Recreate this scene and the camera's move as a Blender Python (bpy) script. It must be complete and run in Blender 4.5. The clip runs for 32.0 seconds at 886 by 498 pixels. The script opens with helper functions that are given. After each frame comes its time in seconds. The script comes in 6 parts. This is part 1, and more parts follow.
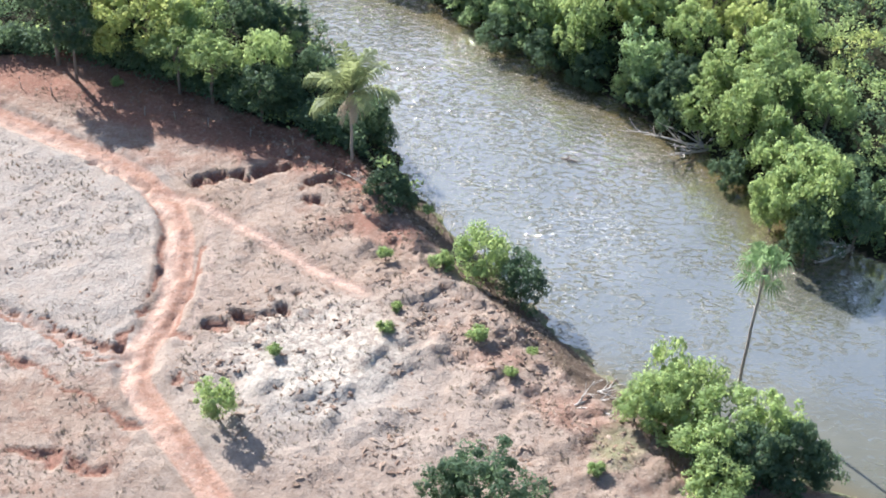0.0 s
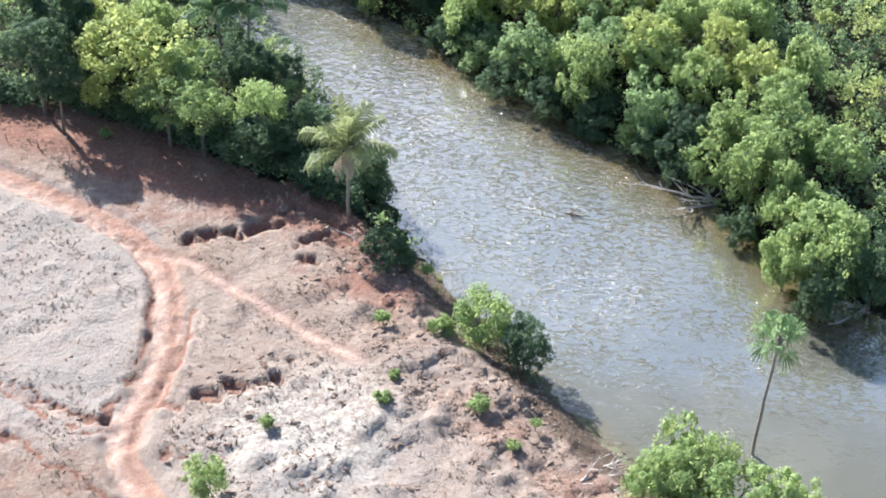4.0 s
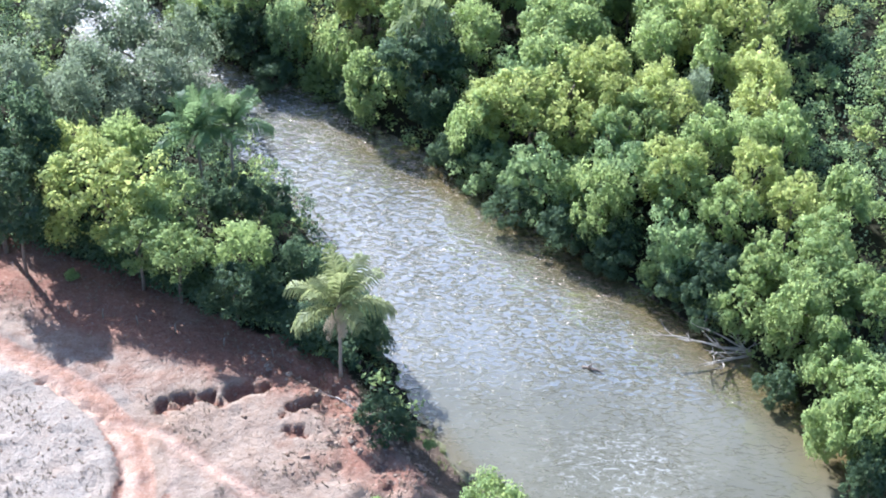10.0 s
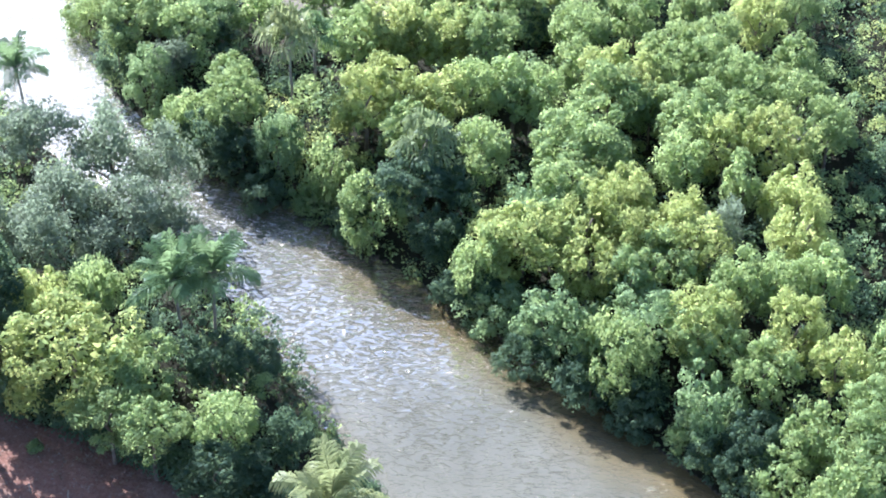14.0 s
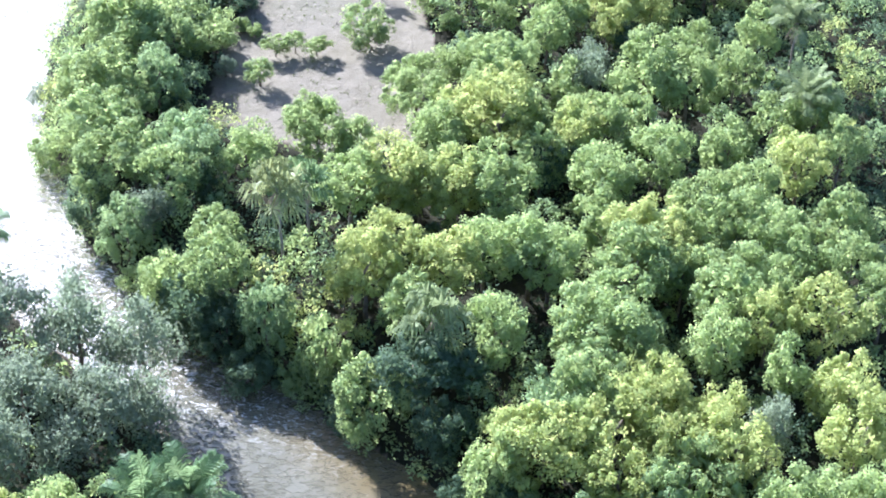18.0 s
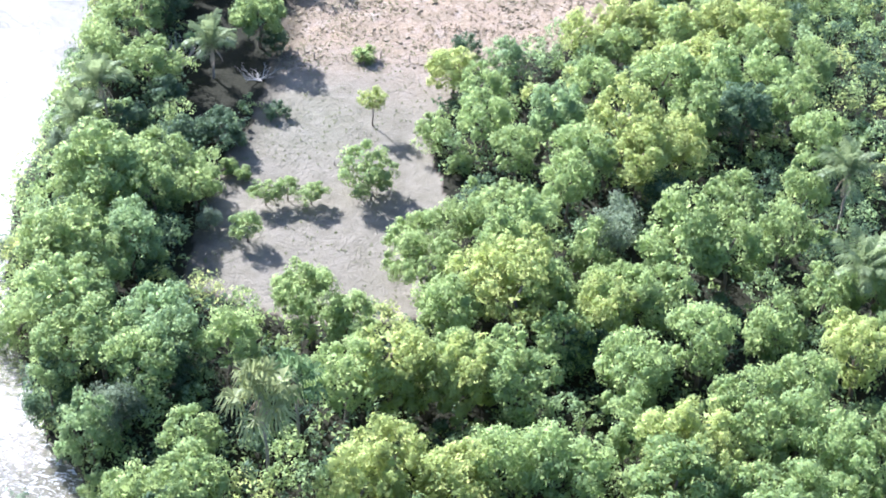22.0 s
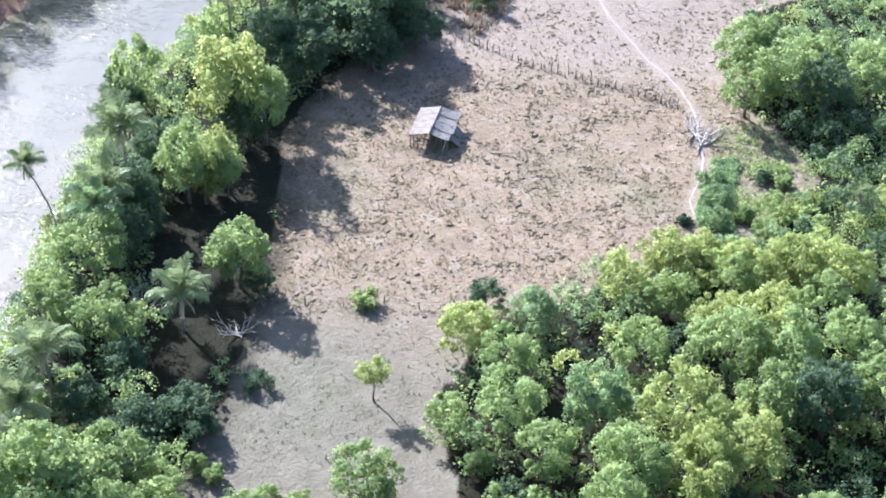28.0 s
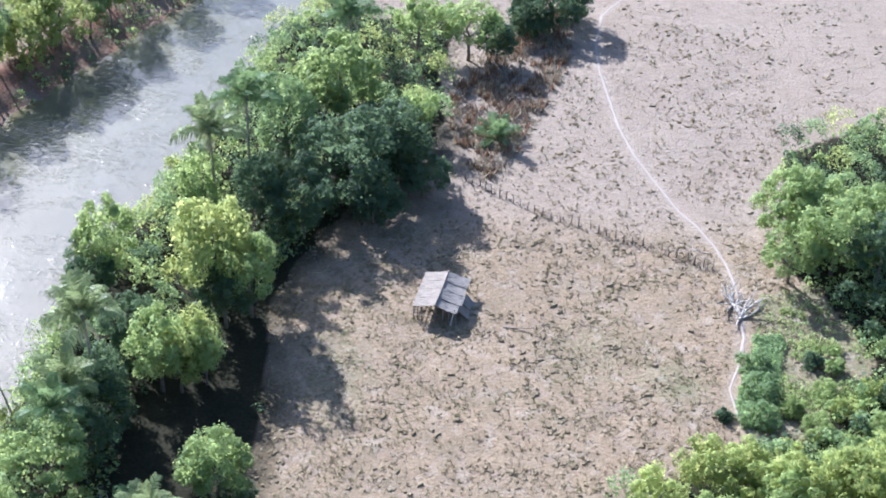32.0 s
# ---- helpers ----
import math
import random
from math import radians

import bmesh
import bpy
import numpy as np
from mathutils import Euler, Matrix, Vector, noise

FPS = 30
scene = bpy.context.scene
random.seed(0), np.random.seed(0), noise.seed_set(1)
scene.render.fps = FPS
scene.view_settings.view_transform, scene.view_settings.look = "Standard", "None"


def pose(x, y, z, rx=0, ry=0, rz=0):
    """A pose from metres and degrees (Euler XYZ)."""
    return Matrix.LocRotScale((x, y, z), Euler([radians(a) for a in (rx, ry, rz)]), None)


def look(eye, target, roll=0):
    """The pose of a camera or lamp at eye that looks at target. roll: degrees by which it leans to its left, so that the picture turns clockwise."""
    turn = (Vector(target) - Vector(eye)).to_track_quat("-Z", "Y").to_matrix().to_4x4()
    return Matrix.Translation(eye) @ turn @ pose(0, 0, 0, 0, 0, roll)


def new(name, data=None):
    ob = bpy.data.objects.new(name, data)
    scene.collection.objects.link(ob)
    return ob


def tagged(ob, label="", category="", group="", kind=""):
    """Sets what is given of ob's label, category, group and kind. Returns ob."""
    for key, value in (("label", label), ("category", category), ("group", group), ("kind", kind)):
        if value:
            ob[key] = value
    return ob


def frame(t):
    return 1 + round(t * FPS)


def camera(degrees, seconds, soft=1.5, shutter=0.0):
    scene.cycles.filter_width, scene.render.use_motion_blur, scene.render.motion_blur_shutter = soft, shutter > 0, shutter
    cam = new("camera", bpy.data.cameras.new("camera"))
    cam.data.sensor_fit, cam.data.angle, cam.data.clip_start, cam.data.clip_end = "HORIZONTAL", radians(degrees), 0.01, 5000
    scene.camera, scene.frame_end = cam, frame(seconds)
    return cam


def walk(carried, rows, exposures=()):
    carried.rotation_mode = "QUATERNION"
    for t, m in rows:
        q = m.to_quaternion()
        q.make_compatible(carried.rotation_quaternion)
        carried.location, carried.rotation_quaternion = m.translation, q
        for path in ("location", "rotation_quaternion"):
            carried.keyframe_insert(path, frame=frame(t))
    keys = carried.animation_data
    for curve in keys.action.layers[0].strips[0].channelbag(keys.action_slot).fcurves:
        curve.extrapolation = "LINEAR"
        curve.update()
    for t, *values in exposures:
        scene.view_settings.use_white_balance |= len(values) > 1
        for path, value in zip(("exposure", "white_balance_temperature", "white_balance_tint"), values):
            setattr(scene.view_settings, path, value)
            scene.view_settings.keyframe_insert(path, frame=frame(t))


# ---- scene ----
FOV = 30.0
cam = camera(FOV, 32.0, 1.85)
# seconds, x, y, z, degrees below level, yaw, roll about the line of sight
ROWS = [
    (0, 0.000, 0.000, 112.054, 38.048, -0.222, 1.451),
    (0.5, -0.049, 0.761, 112.052, 37.992, -0.226, 1.443),
    (1, -0.106, 1.578, 112.069, 37.936, -0.230, 1.434),
    (1.5, -0.085, 2.416, 112.016, 37.884, -0.234, 1.429),
    (2, -0.028, 3.399, 112.018, 37.830, -0.239, 1.423),
    (2.5, 0.003, 4.525, 112.006, 37.777, -0.242, 1.419),
    (3, -0.052, 5.793, 111.993, 37.726, -0.243, 1.416),
    (3.5, -0.118, 7.196, 112.029, 37.672, -0.247, 1.417),
    (5.5, -0.373, 13.441, 112.090, 37.470, -0.287, 1.433),
    (6, -0.455, 15.212, 112.106, 37.426, -0.297, 1.437),
    (6.5, -0.524, 17.158, 112.112, 37.386, -0.308, 1.441),
    (7, -0.592, 19.176, 112.118, 37.353, -0.318, 1.443),
    (7.5, -0.653, 21.305, 112.170, 37.320, -0.328, 1.442),
    (8, -0.726, 23.507, 112.228, 37.293, -0.335, 1.438),
    (8.5, -0.803, 25.843, 112.255, 37.269, -0.336, 1.435),
    (9, -0.882, 28.333, 112.318, 37.244, -0.329, 1.433),
    (9.5, -0.935, 30.895, 112.388, 37.221, -0.317, 1.428),
    (10, -0.952, 33.520, 112.464, 37.202, -0.303, 1.420),
    (10.5, -0.983, 36.242, 112.536, 37.186, -0.286, 1.409),
    (11, -1.004, 39.096, 112.630, 37.174, -0.270, 1.397),
    (11.5, -1.087, 42.089, 112.793, 37.164, -0.255, 1.381),
    (12, -1.155, 45.145, 113.000, 37.162, -0.246, 1.361),
    (12.5, -1.253, 48.296, 113.278, 37.167, -0.238, 1.341),
    (13, -1.355, 51.523, 113.635, 37.180, -0.229, 1.324),
    (13.5, -1.461, 54.818, 114.056, 37.198, -0.220, 1.314),
    (14, -1.540, 58.195, 114.423, 37.221, -0.216, 1.307),
    (14.5, -1.636, 61.677, 114.766, 37.239, -0.220, 1.300),
    (16.5, -2.271, 75.938, 116.181, 37.257, -0.261, 1.270),
    (17, -2.454, 79.576, 116.535, 37.238, -0.260, 1.269),
    (17.5, -2.644, 83.277, 116.836, 37.200, -0.248, 1.278),
    (18, -2.775, 87.066, 117.112, 37.142, -0.230, 1.293),
    (18.5, -2.896, 90.849, 117.197, 37.077, -0.211, 1.311),
    (19, -3.019, 94.646, 117.261, 36.995, -0.192, 1.324),
    (19.5, -3.149, 98.364, 117.227, 36.907, -0.173, 1.330),
    (20, -3.252, 102.102, 117.255, 36.804, -0.149, 1.330),
    (20.5, -3.364, 105.836, 117.267, 36.695, -0.112, 1.331),
    (21, -3.375, 109.536, 117.265, 36.584, -0.068, 1.328),
    (21.5, -3.406, 113.257, 117.327, 36.469, -0.012, 1.322),
    (22, -3.426, 117.020, 117.382, 36.355, 0.054, 1.314),
    (22.5, -3.392, 120.819, 117.429, 36.237, 0.125, 1.307),
    (23, -3.429, 124.621, 117.430, 36.117, 0.205, 1.302),
    (23.5, -3.436, 128.514, 117.498, 35.985, 0.284, 1.297),
    (24, -3.422, 132.466, 117.503, 35.854, 0.356, 1.296),
    (24.5, -3.444, 136.487, 117.458, 35.726, 0.418, 1.298),
    (25, -3.530, 140.515, 117.361, 35.607, 0.460, 1.298),
    (25.5, -3.688, 144.546, 117.322, 35.494, 0.482, 1.297),
    (27.5, -4.547, 160.626, 117.606, 35.040, 0.518, 1.305),
    (28, -4.794, 164.581, 117.743, 34.922, 0.528, 1.314),
    (28.5, -5.004, 168.618, 118.101, 34.783, 0.538, 1.328),
    (29, -5.111, 172.486, 118.343, 34.649, 0.549, 1.345),
    (29.5, -5.182, 176.287, 118.528, 34.512, 0.566, 1.364),
    (30, -5.304, 180.058, 118.584, 34.380, 0.597, 1.385),
    (30.5, -5.437, 183.855, 118.577, 34.250, 0.635, 1.405),
    (31, -5.592, 187.709, 118.604, 34.117, 0.680, 1.427),
    (31.5, -5.691, 191.615, 118.690, 33.981, 0.725, 1.450),
    (32, -5.835, 195.597, 118.859, 33.841, 0.773, 1.474),
]
walk(cam, [(t, pose(x, y, z, 90 - down, 0, yaw) @ pose(0, 0, 0, 0, 0, roll)) for t, x, y, z, down, yaw, roll in ROWS],
     [(0, 1.48, 5780, 12), (6, 1.55, 5600, 12), (12, 1.79, 5270, 16), (18, 2.04, 5230, 19), (25, 1.93, 5310, 18), (32, 1.47, 5300, 16)])

# ---- sky and sun ----
SUN_HEIGHT, SUN_TURN = 33.0, -37.0
world = bpy.data.worlds.new("sky")
scene.world = world
world.use_nodes = True
sky = world.node_tree.nodes.new("ShaderNodeTexSky")
sky.sky_type, sky.sun_disc = "NISHITA", False
sky.dust_density, sky.ozone_density = 1.4, 1.3
sky.sun_elevation, sky.sun_rotation = radians(SUN_HEIGHT), radians(SUN_TURN % 360)
world.node_tree.links.new(sky.outputs["Color"], world.node_tree.nodes["Background"].inputs["Color"])
world.node_tree.nodes["Background"].inputs["Strength"].default_value = 0.088
sun_data = bpy.data.lights.new("sun", "SUN")
sun_data.energy, sun_data.angle, sun_data.color = 5.0, radians(0.6), (1.0, 0.95, 0.87)
sun = new("sun", sun_data)
to_sun = Vector((math.sin(radians(SUN_TURN)) * math.cos(radians(SUN_HEIGHT)), math.cos(radians(SUN_TURN)) * math.cos(radians(SUN_HEIGHT)), math.sin(radians(SUN_HEIGHT))))
sun.matrix_world = look(to_sun * 500, (0, 0, 0))

# ---- small tools ----
WATER = -3.3
rng = np.random.default_rng(7)


def lattice(ix, iy, seed):
    h = (ix.astype(np.int64) * 374761393 + iy.astype(np.int64) * 668265263 + seed * 974711) & 0x7FFFFFFF
    h = ((h ^ (h >> 13)) * 1274126177) & 0x7FFFFFFF
    return ((h ^ (h >> 16)) & 0xFFFF) / 65535.0


def noise2(x, y, size, seed=0, octaves=1):
    """Smooth value noise, about -1 to 1, with bumps of that size in metres."""
    x, y = np.asarray(x, float), np.asarray(y, float)
    total, gain, norm = 0.0, 1.0, 0.0
    for k in range(octaves):
        u, v = x / size + 31.7 * k, y / size - 17.3 * k
        i, j = np.floor(u), np.floor(v)
        a, b = u - i, v - j
        a, b = a * a * (3 - 2 * a), b * b * (3 - 2 * b)
        s = seed + 13 * k
        n = (lattice(i, j, s) * (1 - a) + lattice(i + 1, j, s) * a) * (1 - b) + (lattice(i, j + 1, s) * (1 - a) + lattice(i + 1, j + 1, s) * a) * b
        total, norm = total + gain * (2 * n - 1), norm + gain
        gain, size = gain * 0.5, size * 0.5
    return total / norm


def along(x, y, line):
    """Distance from a polyline, and the signed side of its nearest stretch (right of its course is positive)."""
    x, y = np.asarray(x, float), np.asarray(y, float)
    best, side = np.full(x.shape, 1e9), np.zeros(x.shape)
    for (ax, ay), (bx, by) in zip(line, line[1:]):
        ux, uy = bx - ax, by - ay
        k = np.clip(((x - ax) * ux + (y - ay) * uy) / (ux * ux + uy * uy), 0, 1)
        dx, dy = x - ax - k * ux, y - ay - k * uy
        d = np.hypot(dx, dy)
        closer = d < best
        side = np.where(closer, dx * uy - dy * ux, side)
        best = np.where(closer, d, best)
    return best, side


def inside(x, y, ring):
    x, y = np.asarray(x, float), np.asarray(y, float)
    odd = np.zeros(x.shape, bool)
    for (ax, ay), (bx, by) in zip(ring, ring[1:] + ring[:1]):
        if ay != by:
            odd ^= ((ay > y) != (by > y)) & (x < (bx - ax) * (y - ay) / (by - ay) + ax)
    return odd


def ramp(v, lo, hi):
    k = np.clip((np.asarray(v, float) - lo) / (hi - lo), 0, 1)
    return k * k * (3 - 2 * k)


def mesh_of(name, verts, faces, mat, smooth=False):
    me = bpy.data.meshes.new(name)
    me.from_pydata([tuple(v) for v in verts], [], [tuple(f) for f in faces])
    if mat:
        me.materials.append(mat)
    if smooth:
        me.polygons.foreach_set("use_smooth", [True] * len(me.polygons))
    return me


def faces_mesh(name, corners, mat, normals=None):
    """One mesh of loose faces, from an array of n x corners x 3."""
    n, k = len(corners), corners.shape[1]
    me = bpy.data.meshes.new(name)
    me.vertices.add(k * n)
    me.loops.add(k * n)
    me.polygons.add(n)
    me.vertices.foreach_set("co", np.asarray(corners, np.float32).ravel())
    me.loops.foreach_set("vertex_index", np.arange(k * n, dtype=np.int32))
    me.polygons.foreach_set("loop_start", np.arange(0, k * n, k, dtype=np.int32))
    me.update(calc_edges=True)
    me.materials.append(mat)
    if normals is not None:
        me.polygons.foreach_set("use_smooth", np.ones(n, bool))
        me.normals_split_custom_set_from_vertices(np.repeat(normals, k, axis=0).tolist())
    return me


def part(name, me, parent, m=None, label=""):
    ob = new(name, me)
    ob.parent = parent
    if m is not None:
        ob.matrix_local = m
    if label:
        ob["label"] = label
    return ob


def tube(points, radii, sides=7):
    """Verts and faces of a tapered tube through the points, closed at both ends."""
    verts, faces = [], []
    for i, p in enumerate(points):
        p = Vector(p)
        d = (Vector(points[min(i + 1, len(points) - 1)]) - Vector(points[max(i - 1, 0)])).normalized()
        u = d.cross(Vector((0, 0, 1)) if abs(d.z) < 0.9 else Vector((1, 0, 0))).normalized()
        w = d.cross(u)
        for k in range(sides):
            a = 2 * math.pi * k / sides
            verts.append(p + (u * math.cos(a) + w * math.sin(a)) * radii[i])
    for i in range(len(points) - 1):
        for k in range(sides):
            a, b = i * sides + k, i * sides + (k + 1) % sides
            faces.append((a, b, b + sides, a + sides))
    faces.append(tuple(range(sides))[::-1])
    faces.append(tuple(range((len(points) - 1) * sides, len(points) * sides)))
    return verts, faces


def box(x0, x1, y0, y1, z0, z1):
    v = [(x, y, z) for z in (z0, z1) for y in (y0, y1) for x in (x0, x1)]
    return v, [(0, 2, 3, 1), (4, 5, 7, 6), (0, 1, 5, 4), (1, 3, 7, 5), (3, 2, 6, 7), (2, 0, 4, 6)]


# ---- materials ----
class Nodes:
    def __init__(self, name):
        self.mat = bpy.data.materials.new(name)
        self.mat.use_nodes = True
        self.t = self.mat.node_tree
        self.bsdf = self.t.nodes["Principled BSDF"]
        self.out = self.t.nodes["Material Output"]

    def add(self, kind, **given):
        n = self.t.nodes.new("ShaderNode" + kind)
        for k, v in given.items():
            if k in n.inputs:
                self.put(n.inputs[k], v)
        return n

    def put(self, socket, v):
        if isinstance(v, bpy.types.NodeSocket):
            self.t.links.new(v, socket)
        elif isinstance(v, tuple) and len(v) == 3 and socket.type == "RGBA":
            socket.default_value = (*v, 1)
        else:
            socket.default_value = v

    def place(self):
        return self.add("NewGeometry").outputs["Position"]

    def local(self):
        return self.add("TexCoord").outputs["Object"]

    def noise(self, vector, scale, detail=4.0, rough=0.6, distort=0.0):
        return self.add("TexNoise", Vector=vector, Scale=scale, Detail=detail, Roughness=rough, Distortion=distort).outputs["Fac"]

    def step(self, value, lo, hi, a=0.0, b=1.0):
        n = self.add("MapRange", Value=value)
        for k, v in zip((1, 2, 3, 4), (lo, hi, a, b)):
            n.inputs[k].default_value = v
        return n.outputs["Result"]

    def maths(self, op, a, b=0.0):
        n = self.add("Math")
        n.operation = op
        self.put(n.inputs[0], a)
        self.put(n.inputs[1], b)
        return n.outputs[0]

    def mix(self, fac, a, b, blend="MIX"):
        n = self.add("Mix")
        n.data_type, n.blend_type = "RGBA", blend
        self.put(n.inputs[0], fac)
        self.put(n.inputs[6], a)
        self.put(n.inputs[7], b)
        return n.outputs[2]

    def value(self, name):
        n = self.add("Attribute")
        n.attribute_name = name
        return n.outputs["Fac"]

    def finish(self, color, rough=0.9, bump=None, depth=0.05, strength=1.0, spec=0.2):
        self.put(self.bsdf.inputs["Base Color"], color)
        self.put(self.bsdf.inputs["Roughness"], rough)
        self.bsdf.inputs["Specular IOR Level"].default_value = spec
        if bump is not None:
            b = self.add("Bump", Height=bump, Distance=depth, Strength=strength)
            self.put(self.bsdf.inputs["Normal"], b.outputs["Normal"])
        return self.mat


def leaf_material(name, dark, light, through_color, share=0.45, gloss=0.6):
    """Leaves: tone varies leaf by leaf, clump by clump and tree by tree; part of the light passes through."""
    n = Nodes(name)
    leaf = n.add("NewGeometry").outputs["Random Per Island"]
    tree = n.add("ObjectInfo").outputs["Random"]
    patch = n.noise(n.place(), 0.45, 2.0)
    k = n.maths("ADD", n.maths("MULTIPLY", leaf, 0.26), n.maths("MULTIPLY", n.step(patch, 0.3, 0.7), 0.44))
    k = n.maths("ADD", k, n.maths("MULTIPLY", tree, 0.38))
    color = n.mix(n.step(k, 0.1, 1.0), dark, light)
    n.finish(color, gloss, spec=0.10)
    shine = n.add("BsdfTranslucent")
    n.put(shine.inputs["Color"], n.mix(n.step(k, 0.1, 1.0), tuple(0.75 * c for c in through_color), through_color))
    both = n.add("MixShader")
    both.inputs[0].default_value = share
    n.t.links.new(n.bsdf.outputs[0], both.inputs[1])
    n.t.links.new(shine.outputs[0], both.inputs[2])
    n.t.links.new(both.outputs[0], n.out.inputs["Surface"])
    return n.mat


LEAVES = {
    "bright": leaf_material("bright_green_leaves", (0.163, 0.222, 0.070), (0.393, 0.465, 0.167), (0.728, 0.770, 0.278)),
    "green": leaf_material("green_leaves", (0.113, 0.172, 0.070), (0.298, 0.385, 0.165), (0.586, 0.700, 0.265)),
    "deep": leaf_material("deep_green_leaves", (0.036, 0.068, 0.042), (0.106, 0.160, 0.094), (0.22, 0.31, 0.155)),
    "blue": leaf_material("blue_green_leaves", (0.106, 0.168, 0.087), (0.270, 0.360, 0.180), (0.500, 0.640, 0.278)),
    "grey": leaf_material("grey_green_leaves", (0.112, 0.146, 0.092), (0.245, 0.285, 0.190), (0.38, 0.46, 0.28), 0.42),
    "olive": leaf_material("olive_yellow_leaves", (0.141, 0.191, 0.065), (0.318, 0.397, 0.160), (0.582, 0.700, 0.276)),
    "palm": leaf_material("palm_leaves", (0.050, 0.100, 0.045), (0.175, 0.260, 0.125), (0.32, 0.44, 0.19), 0.4, 0.42),
    "pale_palm": leaf_material("pale_palm_leaves", (0.085, 0.125, 0.055), (0.30, 0.345, 0.175), (0.42, 0.50, 0.23), 0.36, 0.42),
    "sun_palm": leaf_material("sunlit_palm_leaves", (0.120, 0.155, 0.065), (0.345, 0.365, 0.175), (0.46, 0.51, 0.22), 0.36, 0.42),
    "fan_palm": leaf_material("fan_palm_leaves", (0.100, 0.170, 0.072), (0.270, 0.370, 0.180), (0.420, 0.560, 0.264), 0.4, 0.5),
    "dry_palm": leaf_material("dry_palm_leaves", (0.14, 0.11, 0.0975), (0.28, 0.235, 0.208), (0.3, 0.24, 0.195), 0.25, 0.6),
    "skirt": leaf_material("pale_dead_palm_leaves", (0.27, 0.215, 0.150), (0.50, 0.42, 0.31), (0.4, 0.33, 0.25), 0.25, 0.7),
    "grass": leaf_material("green_grass_blades", (0.10, 0.12, 0.048), (0.22, 0.24, 0.105), (0.3, 0.34, 0.14), 0.3, 0.6),
    "straw": leaf_material("dry_grass_blades", (0.17, 0.135, 0.095), (0.40, 0.335, 0.245), (0.36, 0.30, 0.21), 0.25, 0.7),
    "bracken": leaf_material("withered_brown_bracken", (0.15, 0.085, 0.050), (0.34, 0.225, 0.150), (0.32, 0.20, 0.12), 0.3, 0.7),
    "tuft": leaf_material("brown_grazed_tufts", (0.120, 0.095, 0.050), (0.270, 0.220, 0.125), (0.28, 0.23, 0.12), 0.25, 0.7),
}


def bark_material(name, a, b):
    n = Nodes(name)
    p = n.local()
    grain = n.noise(p, 6.0, 6.0, 0.7)
    return n.finish(n.mix(n.step(grain, 0.3, 0.7), a, b), 0.9, grain, 0.04)


BARK = bark_material("grey_brown_bark", (0.10, 0.075, 0.055), (0.26, 0.21, 0.17))
PALM_BARK = bark_material("ringed_palm_bark", (0.16, 0.13, 0.10), (0.36, 0.31, 0.26))
DEAD_WOOD = bark_material("bleached_dead_wood", (0.32, 0.28, 0.24), (0.62, 0.57, 0.50))
POST_WOOD = bark_material("weathered_post_wood", (0.13, 0.10, 0.08), (0.33, 0.28, 0.23))


